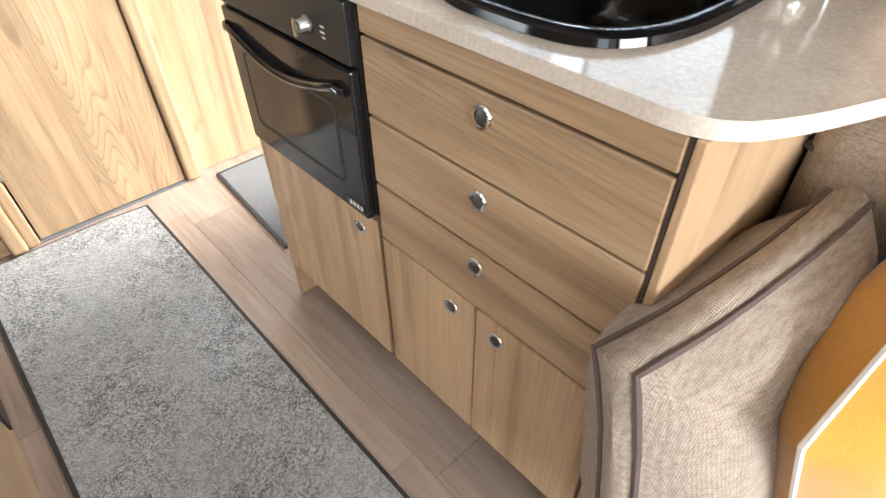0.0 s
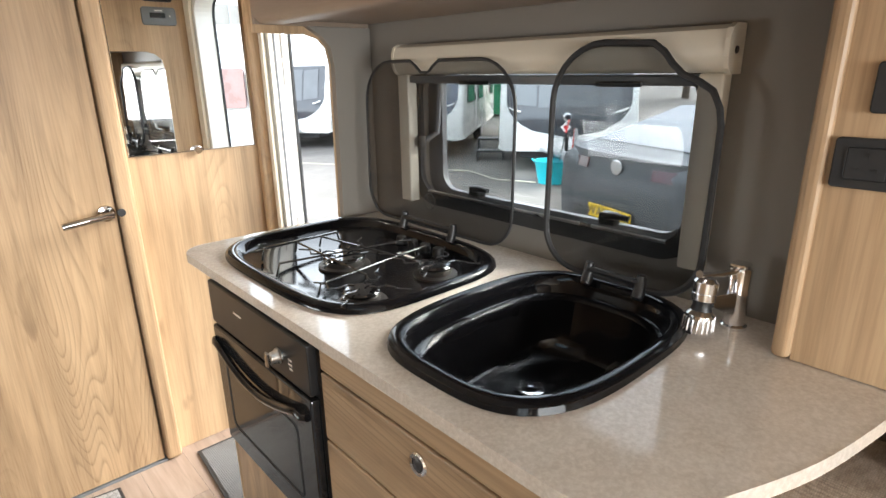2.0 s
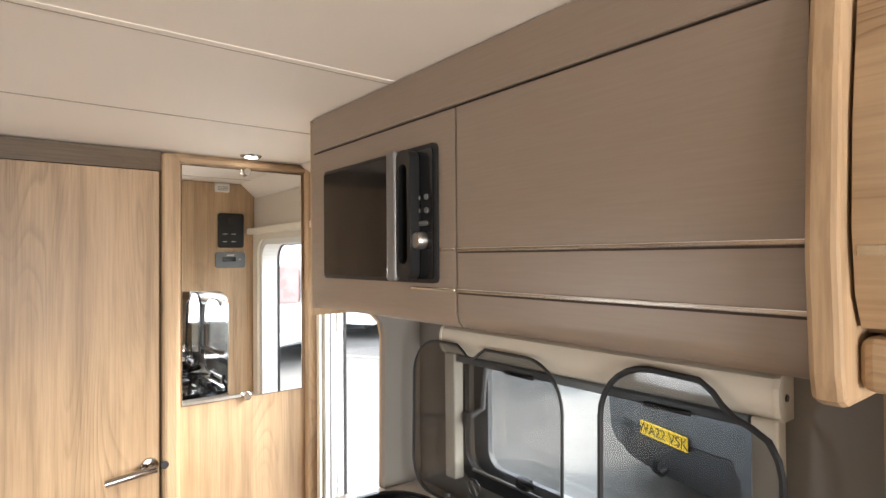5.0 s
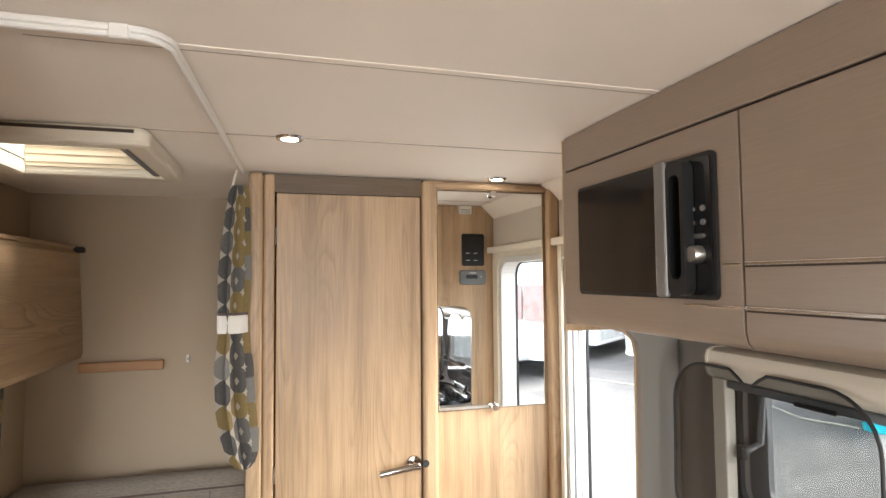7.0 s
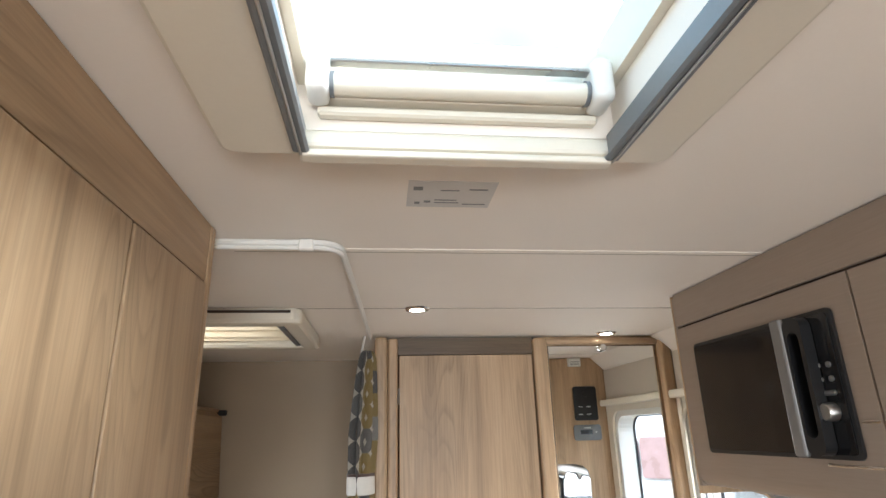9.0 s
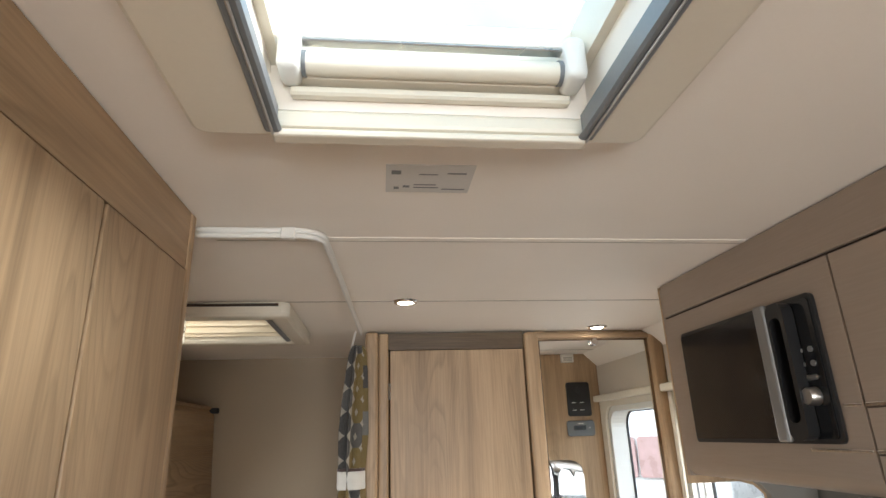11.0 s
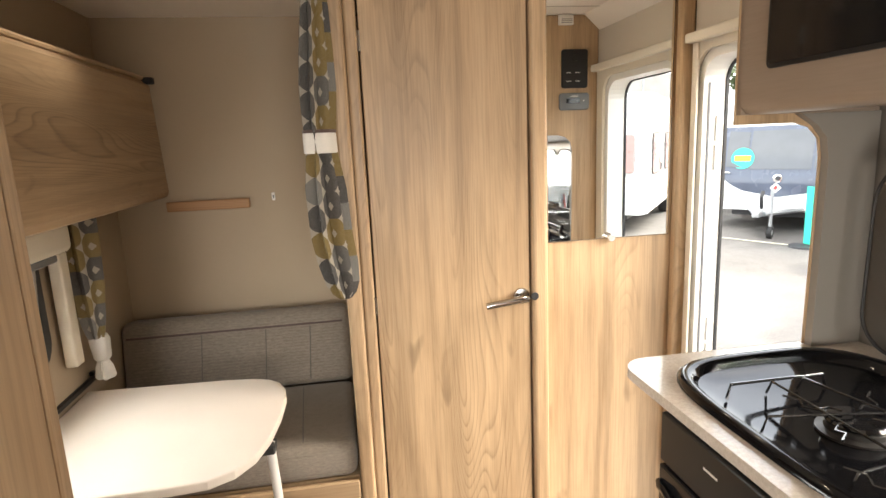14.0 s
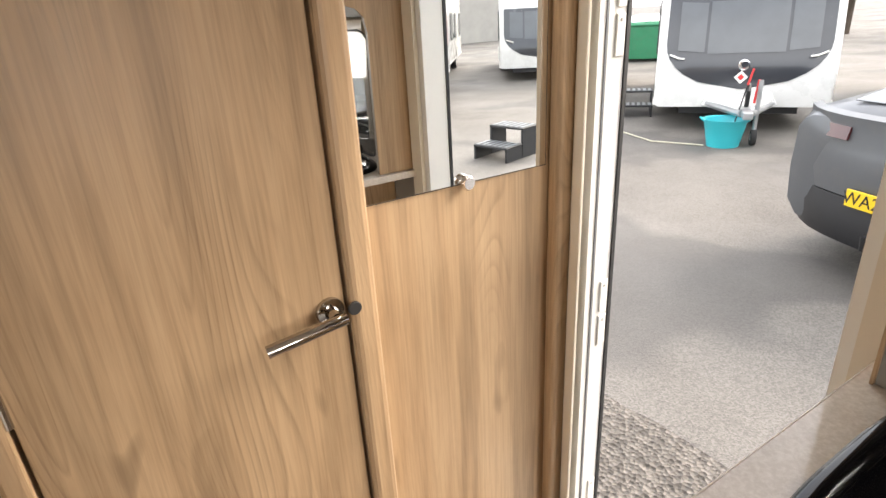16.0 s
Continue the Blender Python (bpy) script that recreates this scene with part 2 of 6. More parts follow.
def pane(name, tint, gloss=1.0, rough=0.02):
    """Thin glass: what is behind it, tinted, under a clear reflection."""
    ma, nt, b, tc = material(name)
    out = nt.nodes["Material Output"]
    nt.nodes.remove(b)
    tr, gl, fr, mx = (nt.nodes.new(k) for k in ("ShaderNodeBsdfTransparent", "ShaderNodeBsdfGlossy", "ShaderNodeLayerWeight", "ShaderNodeMixShader"))
    tr.inputs[0].default_value = (*tint, 1)
    gl.inputs["Roughness"].default_value = rough
    smear = ramp(nt, noise_tex(nt, tc.outputs["Object"], 9, 5, 0.6), (0.4, (0.75,)), (0.7, (1.0,)))
    nt.links.new(smear, gl.inputs[0])
    rim = math_node(nt, "MULTIPLY", math_node(nt, "POWER", fr.outputs["Facing"], 4.0), 0.7)
    nt.links.new(math_node(nt, "MULTIPLY", math_node(nt, "ADD", rim, 0.03), gloss), mx.inputs[0])
    nt.links.new(tr.outputs[0], mx.inputs[1])
    nt.links.new(gl.outputs[0], mx.inputs[2])
    nt.links.new(mx.outputs[0], out.inputs[0])
    return ma


OAK_D, OAK_M, OAK_L = (0.165, 0.104, 0.058), (0.405, 0.272, 0.157), (0.52, 0.375, 0.232)
# one foil; upright and door copies are lightened to imitate stronger light there
M_oak = wood("oak_upright", "z", OAK_D, tuple(v * 1.17 for v in OAK_M), tuple(v * 1.17 for v in OAK_L), figure=0.45)
M_oak_door = wood("oak_door", "z", OAK_D, tuple(v * 1.09 for v in OAK_M), tuple(v * 1.12 for v in OAK_L), figure=0.75, seed=1.3)
M_oak_flat = wood("oak_level", "y", OAK_D, OAK_M, OAK_L, figure=1.0, seed=2.1)
M_oak_across = wood("oak_across", "x", OAK_D, OAK_M, OAK_L, seed=0.6)
# same oak at 0.4: the shade of the header's recess is in the colour
M_oak_shaded = wood("oak_shaded_header", "x", tuple(v * 0.4 for v in OAK_D), tuple(v * 0.4 for v in OAK_M), tuple(v * 0.44 for v in OAK_L), seed=3.3)
M_batten = wood("oak_batten", "x", (0.24, 0.12, 0.05), (0.36, 0.19, 0.085), (0.42, 0.24, 0.12), seed=4)
M_taupe, nt, b, tc = material("taupe_foil")
streak = noise_tex(nt, mapped(nt, tc.outputs["Object"], (1, 0.05, 1)), 260, 3, 0.6)
nt.links.new(mix(nt, 0.68, ramp(nt, streak, (0.3, (0.265, 0.205, 0.16)), (0.7, (0.335, 0.268, 0.214))), (0.29, 0.226, 0.176)), b.inputs["Base Color"])
b.inputs["Roughness"].default_value = 0.36
bump(nt, b, streak, 0.05, 0.0006)
# dark so that the gaps between fronts look shaded
M_carcass = plain("dark_carcass_board", (0.05, 0.032, 0.022), 0.8, vary=0.1)
M_joint = plain("joint_strip", (0.40, 0.345, 0.29), 0.6, vary=0.05)
M_ceiling = plain("ceiling_board", (0.88, 0.81, 0.725), 0.6, vary=0.02, bumps=0.03)
M_wall = plain("wall_board", (0.385, 0.305, 0.215), 0.6, vary=0.03, bumps=0.05)
M_wall_grey = plain("grey_wall_board", (0.24, 0.22, 0.196), 0.5, vary=0.03, bumps=0.05)
M_cream = plain("cream_plastic", (0.72, 0.66, 0.55), 0.4, vary=0.03)
M_white = plain("white_plastic", (0.78, 0.76, 0.72), 0.35, vary=0.02)
M_alu = plain("white_aluminium", (0.80, 0.79, 0.75), 0.35, vary=0.03)
M_black = plain("black_plastic", (0.012, 0.012, 0.013), 0.35, vary=0.2)
M_gasket = plain("black_rubber", (0.02, 0.02, 0.021), 0.6, vary=0.2)
M_enamel = plain("black_enamel", (0.006, 0.006, 0.007), 0.07, vary=0.3, coat=0.6)
M_wire = plain("black_enamelled_wire", (0.02, 0.02, 0.021), 0.14, vary=0.2, coat=0.8)
M_darkglass = plain("dark_glass", (0.012, 0.012, 0.013), 0.09, vary=0.2)
M_chrome = plain("chrome", (0.82, 0.82, 0.83), 0.1, 1.0, vary=0.03)
# door handle chrome, its dark reflections put into the base colour
M_chrome_dim = plain("dimmed_chrome", (0.46, 0.44, 0.42), 0.07, 1.0, vary=0.05)
M_steel = plain("brushed_steel", (0.55, 0.54, 0.52), 0.3, 1.0, vary=0.05)
M_inlay = plain("satin_chrome_inlay", (0.80, 0.76, 0.70), 0.22, 1.0, vary=0.04)
M_handle = plain("satin_silver_plastic", (0.25, 0.245, 0.24), 0.42, 0.6, vary=0.05)
M_burner = plain("burnt_alloy", (0.10, 0.095, 0.09), 0.4, 0.7, vary=0.2)
M_rail = plain("grey_track", (0.16, 0.17, 0.18), 0.35, vary=0.1)
M_table = plain("pale_laminate", (0.74, 0.66, 0.58), 0.4, vary=0.04, scale=60)
M_grey_fabric = fabric("grey_sofa_cloth", (0.145, 0.121, 0.097), (0.315, 0.27, 0.222), 0.003)
M_taupe_fabric = fabric("taupe_cushion_cloth", (0.20, 0.155, 0.118), (0.50, 0.42, 0.345), 0.0042, 0.6)
M_seam = fabric("grey_seam_cloth", (0.09, 0.08, 0.07), (0.15, 0.135, 0.12), 0.002, 0.3)
M_yellow = fabric("mustard_velvet", (0.42, 0.185, 0.014), (0.58, 0.285, 0.028), 0.0015, 0.15, 0.4)
M_piping = fabric("brown_piping_cloth", (0.07, 0.045, 0.04), (0.13, 0.09, 0.08), 0.002, 0.3)
M_white_piping = fabric("white_piping_cloth", (0.7, 0.68, 0.64), (0.82, 0.8, 0.77), 0.002, 0.3)
M_white_cloth = fabric("white_cloth", (0.62, 0.6, 0.56), (0.74, 0.72, 0.68), 0.0015, 0.2)
M_glass = pane("window_acrylic", (0.93, 0.95, 0.95), 0.8)
M_lid = pane("smoked_lid_glass", (0.66, 0.66, 0.66), 0.6)
M_frost_shut = pane("shaded_rooflight_acrylic", (0.42, 0.40, 0.36), 0.2)
M_sink = plain("sink_enamel", (0.005, 0.005, 0.006), 0.1, vary=0.3)
M_sink.node_tree.nodes["Principled BSDF"].inputs["Specular IOR Level"].default_value = 0.3
M_frost = pane("rooflight_acrylic", (0.54, 0.62, 0.66), 0.2)

M_mirror, nt, b, tc = material("mirror")
b.inputs["Metallic"].default_value, b.inputs["Roughness"].default_value = 1.0, 0.01
b.inputs["Base Color"].default_value = (0.9, 0.92, 0.92, 1)
nt.links.new(ramp(nt, noise_tex(nt, tc.outputs["Object"], 4, 4), (0.4, (0.005,)), (0.8, (0.02,))), b.inputs["Roughness"])

M_worktop, nt, b, tc = material("stone_laminate")
co = tc.outputs["Object"]
c1 = ramp(nt, noise_tex(nt, co, 22, 6, 0.7), (0.3, (0.55, 0.49, 0.42)), (0.7, (0.69, 0.63, 0.56)))
c2 = ramp(nt, noise_tex(nt, co, 150, 4, 0.7), (0.4, (0.50, 0.43, 0.36)), (0.65, (0.76, 0.70, 0.63)))
nt.links.new(mix(nt, 0.4, c1, c2), b.inputs["Base Color"])
nt.links.new(ramp(nt, noise_tex(nt, co, 60, 3), (0.3, (0.07,)), (0.7, (0.13,))), b.inputs["Roughness"])
bump(nt, b, noise_tex(nt, co, 160, 3), 0.04, 0.001)

M_floor, nt, b, tc = material("vinyl_plank")
info = nt.nodes.new("ShaderNodeObjectInfo")
sh = nt.nodes.new("ShaderNodeVectorMath")
sh.operation = "ADD"
nt.links.new(tc.outputs["Object"], sh.inputs[0])
nt.links.new(math_node(nt, "MULTIPLY", info.outputs["Random"], 40), sh.inputs[1])
fib = noise_tex(nt, mapped(nt, sh.outputs[0], (1, 0.06, 1)), 45, 5, 0.65, 0.5)
wid = noise_tex(nt, mapped(nt, sh.outputs[0], (1, 0.2, 1)), 9, 3)
col = ramp(nt, fib, (0.3, (0.20, 0.145, 0.115)), (0.7, (0.38, 0.30, 0.25)))
col = mix(nt, 0.35, col, ramp(nt, wid, (0.3, (0.22, 0.165, 0.13)), (0.7, (0.40, 0.32, 0.27))))
tone = ramp(nt, info.outputs["Random"], (0.0, (0.86, 0.86, 0.86)), (1.0, (1.08, 1.06, 1.04)))
nt.links.new(mix(nt, 1.0, col, tone, "MULTIPLY"), b.inputs["Base Color"])
b.inputs["Roughness"].default_value = 0.38
bump(nt, b, fib, 0.08, 0.001)

M_carpet, nt, b, tc = material("grey_carpet")
cells = nt.nodes.new("ShaderNodeTexVoronoi")
cells.inputs["Scale"].default_value = 230
nt.links.new(tc.outputs["Object"], cells.inputs["Vector"])
tuft = cells.outputs["Color"]
clump = noise_tex(nt, tc.outputs["Object"], 26, 6, 0.7)
pile = noise_tex(nt, tc.outputs["Object"], 4.5, 4, 0.6, 1.0)
col = ramp(nt, tuft, (0.2, (0.025, 0.025, 0.026)), (0.8, (0.40, 0.40, 0.40)))
col = mix(nt, 0.35, col, ramp(nt, clump, (0.38, (0.045, 0.045, 0.046)), (0.62, (0.29, 0.29, 0.29))))
col = mix(nt, ramp(nt, pile, (0.42, (0,)), (0.60, (0.5,))), col, (0.27, 0.27, 0.27))
nt.links.new(col, b.inputs["Base Color"])
b.inputs["Roughness"].default_value, b.inputs["Sheen Weight"].default_value = 0.95, 0.4
bump(nt, b, cells.outputs["Distance"], 0.5, 0.004)

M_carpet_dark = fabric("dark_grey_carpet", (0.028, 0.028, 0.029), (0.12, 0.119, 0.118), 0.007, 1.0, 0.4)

M_curtain, nt, b, tc = material("retro_print_cloth")
cell = nt.nodes.new("ShaderNodeVectorMath")
cell.operation = "FLOOR"
sep0 = nt.nodes.new("ShaderNodeSeparateXYZ")
nt.links.new(mapped(nt, tc.outputs["UV"], (13.0, 13.2, 1)), sep0.inputs[0])
odd = math_node(nt, "MULTIPLY", math_node(nt, "MODULO", math_node(nt, "FLOOR", sep0.outputs[0]), 2.0), 0.5)
comb = nt.nodes.new("ShaderNodeCombineXYZ")
nt.links.new(sep0.outputs[0], comb.inputs[0])
nt.links.new(math_node(nt, "ADD", sep0.outputs[1], odd), comb.inputs[1])
nt.links.new(comb.outputs[0], cell.inputs[0])
frac = nt.nodes.new("ShaderNodeVectorMath")
frac.operation = "FRACTION"
nt.links.new(comb.outputs[0], frac.inputs[0])
sp = nt.nodes.new("ShaderNodeSeparateXYZ")
nt.links.new(frac.outputs[0], sp.inputs[0])
wn2 = nt.nodes.new("ShaderNodeTexWhiteNoise")
nt.links.new(cell.outputs[0], wn2.inputs["Vector"])
dx = math_node(nt, "MULTIPLY", math_node(nt, "SUBTRACT", sp.outputs[0], 0.5), 0.86)
dy = math_node(nt, "MULTIPLY", math_node(nt, "SUBTRACT", sp.outputs[1], 0.5), 0.86)
rr = math_node(nt, "SQRT", math_node(nt, "ADD", math_node(nt, "MULTIPLY", dx, dx), math_node(nt, "MULTIPLY", dy, dy)))
inside = math_node(nt, "LESS_THAN", rr, 0.47)
hole = math_node(nt, "LESS_THAN", math_node(nt, "ADD", math_node(nt, "ABSOLUTE", math_node(nt, "ADD", dx, 0.04)), math_node(nt, "MULTIPLY", math_node(nt, "ABSOLUTE", math_node(nt, "ADD", dy, 0.04)), 0.8)), 0.12)
ringed = math_node(nt, "GREATER_THAN", wn2.outputs["Value"], 0.08)
shape = math_node(nt, "MAXIMUM", math_node(nt, "SUBTRACT", inside, math_node(nt, "MULTIPLY", hole, ringed)), 0.0)
tones = ramp(nt, wn2.outputs["Value"], (0.0, (0.028, 0.024, 0.022)), (0.42, (0.15, 0.095, 0.007)), (0.72, (0.06, 0.057, 0.052)), (0.88, (0.13, 0.125, 0.115)))
tones.node.color_ramp.interpolation = "CONSTANT"
weave = noise_tex(nt, tc.outputs["Object"], 500, 2)
col = mix(nt, shape, (0.33, 0.295, 0.24), tones)
col = mix(nt, 0.12, col, ramp(nt, weave, (0.3, (0.1, 0.1, 0.1)), (0.7, (0.7, 0.7, 0.68))))
nt.links.new(col, b.inputs["Base Color"])
b.inputs["Roughness"].default_value = 0.9
bump(nt, b, weave, 0.2, 0.001)

M_lamp, nt, b, tc = material("lamp_lens")
b.inputs["Emission Color"].default_value = (1.0, 0.86, 0.66, 1)
b.inputs["Emission Strength"].default_value = 9.0
M_blind = plain("pleated_blind_cloth", (0.74, 0.63, 0.47), 0.8, vary=0.03)
M_blind.node_tree.nodes["Principled BSDF"].inputs["Transmission Weight"].default_value = 0.0

# ---- structure ----
XL, XR, YF, YB, CEIL, GROUND = -0.95, 1.06, -2.3, 2.78, 1.95, -0.42
T = 0.035

# right-hand wall with the kitchen window and the entrance
KW = (0.50, 1.040, 1.235, 1.36)  # kitchen window: y0, z0, y1, z1
ED = (1.51, -0.04, 2.068, 1.69)  # entrance: y0, z0, y1, z1
single("wall_right", prism("x", [(YF, -0.25), (YB, -0.25), (YB, 2.05), (YF, 2.05)], XR, XR + T,
       [rrect(*KW, 0.06), rrect(*ED, (0.02, 0.02, 0.09, 0.09))]), M_wall_grey, "taupe-grey caravan side wall with window and entrance openings", "wall", kind="structure")
LW = (1.35, 0.87, 2.12, 1.34)
# SW: unseen lounge side opening, added for the fill lamp
SW = (-1.5, 0.85, -0.45, 1.4)
single("wall_left", prism("x", [(YF, -0.25), (YB, -0.25), (YB, 2.05), (YF, 2.05)], XL - T, XL, [rrect(*LW, 0.07), rrect(*SW, 0.07)]),
       M_wall, "beige caravan side wall", "wall", kind="structure")
single("wall_rear", box((XL, YB, -0.25), (XR, YB + T, 2.05)), M_wall, "beige rear wall board", "wall", kind="structure")
single("wall_front", prism("y", [(-0.25, XL), (2.05, XL), (2.05, XR), (-0.25, XR)], YF - T, YF, [rrect(0.92, -0.72, 1.55, 0.82, 0.07)]),
       M_wall, "beige front wall with a wide window", "wall", kind="structure")

# ceiling with two roof openings
R1 = (-0.152, -0.14, 0.234, 0.614)
R2 = (-0.70, 1.63, -0.32, 2.05)
single("ceiling", prism("z", [(XL, YF), (XR, YF), (XR, YB), (XL, YB)], CEIL, CEIL + 0.06,
       [[(R1[0], R1[1]), (R1[2], R1[1]), (R1[2], R1[3]), (R1[0], R1[3])], [(R2[0], R2[1]), (R2[2], R2[1]), (R2[2], R2[3]), (R2[0], R2[3])]]),
       M_ceiling, "cream ceiling boards with fine joints", "ceiling", kind="structure")
trims = thing("ceiling_trim", 0, 1.3, CEIL, "cream cover strips over the ceiling joints", "trim", kind="structure")
part("strip", box((-0.33, 1.055, CEIL - 0.0016), (0.735, 1.073, CEIL), 0.0006), M_ceiling, trims)
part("joint", box((-0.33, 1.0735, CEIL - 0.0015), (0.735, 1.0765, CEIL - 0.0002)), M_joint, trims)
part("joint", box((XL, 1.595, CEIL - 0.0015), (XR, 1.600, CEIL - 0.0002)), M_joint, trims)

# pale board over the entrance
single("wall_over_entrance", box((XR - 0.006, 1.456, ED[3] + 0.037), (XR - 0.0005, 2.082, 1.884)), plain("pale_wall_board", (0.56, 0.50, 0.42), 0.6, vary=0.03, bumps=0.05), "pale beige wall board over the entrance", "wall", kind="structure")

# side strip between ceiling and wall beyond the entrance
single("cove_trim", prism("y", [(1.95, 0.99), (1.95, 1.06), (1.885, 1.06)], 1.437, 2.11), M_ceiling, "cream sloping cove over the entrance", "trim", kind="structure")

# ---- washroom front ----
YD = 2.09
wash = thing("wall_washroom", 0.5, 2.14, 0, "oak-foil washroom wall panel beside the door", "wall", kind="structure")
part("panel", box((0.565, 2.122, 0), (1.06, 2.15, CEIL), 0.002), M_oak, wash)
part("header", box((0.0, 2.104, 1.884), (0.515, 2.15, CEIL - 0.004)), M_oak_shaded, wash, "oak header over the door, recess shade put in its colour")
part("top_rail", box((0.565, 2.10, 1.918), (1.045, 2.1215, CEIL - 0.01), 0.006, 2), M_oak_across, wash)
part("post", box((-0.075, 2.066, 0), (-0.028, 2.15, CEIL - 0.004), 0.012, 3), M_oak, wash, "rounded oak corner post")
part("post", box((-0.027, 2.078, 0), (0.0085, 2.15, CEIL - 0.008), 0.008, 2), M_oak, wash)
part("post", box((0.514, 2.076, 0), (0.568, 2.15, CEIL - 0.008), 0.014, 3), M_oak, wash, "rounded oak door post")
part("edge_post", box((1.010, 2.0835, 0), (1.059, 2.1215, CEIL - 0.01), 0.012, 3), M_oak, wash, "rounded oak edge post")
part("side_wall", box((-0.075, 2.151, 0), (-0.045, YB, CEIL)), M_wall, wash)
part("threshold", box((0.0, 2.085, 0.0), (0.515, 2.15, 0.008)), M_rail, wash)

door = thing("washroom_door", 0.26, 2.1, 0, "closed oak-foil washroom door with chrome lever handle", "door")
leaf = part("leaf", box((0.0145, YD, 0.012), (0.5075, 2.122, 1.88), 0.002), M_oak_door, door)
for z in (0.27, 0.955, 1.735):
    part("hinge", tube([(0.0115, YD - 0.004, z - 0.028), (0.0115, YD - 0.004, z + 0.028)], 0.005, 8), M_steel, door, "small steel hinge")
hx, hz = 0.478, 0.947
hand = part("handle", lathe([(0.026, 0), (0.026, 0.006), (0.024, 0.009), (0.013, 0.011), (0.011, 0.038)], pose(hx, YD, hz, 90), 20), M_chrome_dim, door, "chrome lever handle on a round rose", True)
part("lever", tube([(hx + 0.012, YD - 0.045, hz), (hx - 0.01, YD - 0.047, hz), (hx - 0.06, YD - 0.048, hz - 0.005), (hx - 0.126, YD - 0.044, hz - 0.014)], 0.0112, 14), M_chrome_dim, hand, "", True)
part("strike_plate", lathe([(0.013, 0), (0.013, 0.003), (0.011, 0.004)], pose(0.519, 2.0755, 0.945, 90), 14), M_gasket, door, "dark round latch stop")

mir = thing("wall_mirror", 0.79, 2.12, 1.5, "frameless rectangular mirror held by two chrome studs", "mirror")
part("glass", box((0.58, 2.1175, 1.109), (1.003, 2.1212, 1.912), 0.0008), M_mirror, mir)
part("backing", box((0.5785, 2.1185, 1.1075), (1.0045, 2.1216, 1.9135)), M_gasket, mir)
for z in (1.112, 1.905):
    part("stud", lathe([(0.013, 0), (0.0145, 0.004), (0.0145, 0.014), (0.012, 0.018)], pose(0.793, 2.1174, z, 90), 18), M_chrome, mir, "chrome mirror stud", True)

# ---- entrance frame and open door ----
ent = thing("door_1", 1.08, 1.78, 0, "white aluminium entrance frame with a cream inner trim", "door frame", kind="structure")
part("inner_trim", prism("x", rrect(ED[0] - 0.052, -0.002, ED[2] + 0.014, ED[3] + 0.035, (0, 0, 0.01, 0.01)), XR - 0.013, XR - 0.001,
     [rrect(ED[0] + 0.004, -0.0019, ED[2] - 0.004, ED[3] - 0.004, (0, 0, 0.075, 0.075))]), M_cream, ent)
part("blind_channel", box((XR - 0.022, ED[2] - 0.022, 0.0), (XR - 0.0132, ED[2] + 0.004, ED[3] + 0.02), 0.003, 2), M_cream, ent, "cream flyscreen channel")
part("blind_cassette", box((XR - 0.045, ED[0] - 0.05, ED[3] + 0.021), (XR - 0.0132, ED[2] + 0.014, ED[3] + 0.05), 0.006, 2), M_cream, ent)
part("jamb", prism("x", rrect(*ED, (0.02, 0.02, 0.09, 0.09)), XR + 0.001, XR + 0.075,
     [rrect(ED[0] + 0.028, ED[1] + 0.02, ED[2] - 0.028, ED[3] - 0.028, (0.02, 0.02, 0.07, 0.07))]), M_alu, ent, "white aluminium jamb")
part("seal", prism("x", rrect(ED[0] + 0.022, ED[1] + 0.014, ED[2] - 0.022, ED[3] - 0.022, (0.02, 0.02, 0.072, 0.072)), XR + 0.0755, XR + 0.085,
     [rrect(ED[0] + 0.032, ED[1] + 0.024, ED[2] - 0.032, ED[3] - 0.032, (0.02, 0.02, 0.066, 0.066))]), M_gasket, ent, "black door seal")
for z in (0.10, 0.19, 0.70, 0.79, 1.36, 1.45):
    part("hinge_plate", box((XR + 0.045, ED[2] - 0.033, z - 0.04), (XR + 0.070, ED[2] - 0.0285, z + 0.04), 0.002), M_alu, ent)
    part("screw", lathe([(0.004, 0), (0.003, 0.002)], pose(XR + 0.057, ED[2] - 0.0332, z + 0.028, 90), 8), M_steel, ent)
part("jamb_groove", box((XR + 0.018, ED[2] - 0.0305, 0.02), (XR + 0.024, ED[2] - 0.0284, ED[3] - 0.10)), M_rail, ent)
outer = thing("entrance_door", 1.15, 2.4, -0.04, "white caravan door folded back against the outside wall", "door")
part("leaf", box((1.125, 2.075, -0.06), (1.165, 2.66, 1.70), 0.012, 2), M_alu, outer)
part("edge_seal", box((1.1655, 2.085, -0.03), (1.170, 2.65, 1.67)), M_gasket, outer)
# step up at the doorway
single("entrance_sill", box((XR - 0.05, ED[0] + 0.03, -0.06), (XR + 0.09, ED[2] - 0.03, 0.006), 0.004), M_alu, "white aluminium entrance sill", "sill", kind="structure")

# ---- kitchen base unit ----
FX, KY0, KY1 = 0.507, 0.335, 1.29
unit = thing("kitchen_unit", 0.78, 0.82, 0, "oak-foil kitchen base unit with drawers and cupboards", "kitchen cabinet")
part("carcass", box((FX + 0.02, KY0 + 0.002, 0.125), (XR - 0.002, KY1 - 0.001, 0.81)), M_carcass, unit)
part("front_frame", box((FX + 0.0185, KY0 + 0.002, 0.811), (FX + 0.026, 0.85, 0.943)), M_carcass, unit)
part("plinth", box((FX + 0.12, KY0 + 0.02, 0.0), (XR - 0.01, KY1 - 0.02, 0.1245)), M_oak_flat, unit, "recessed oak plinth")
part("end_panel", box((FX + 0.001, KY0 - 0.018, 0.04), (XR - 0.002, KY0 - 0.0045, 0.943), 0.003, 2), M_oak, unit, "pale oak end panel")
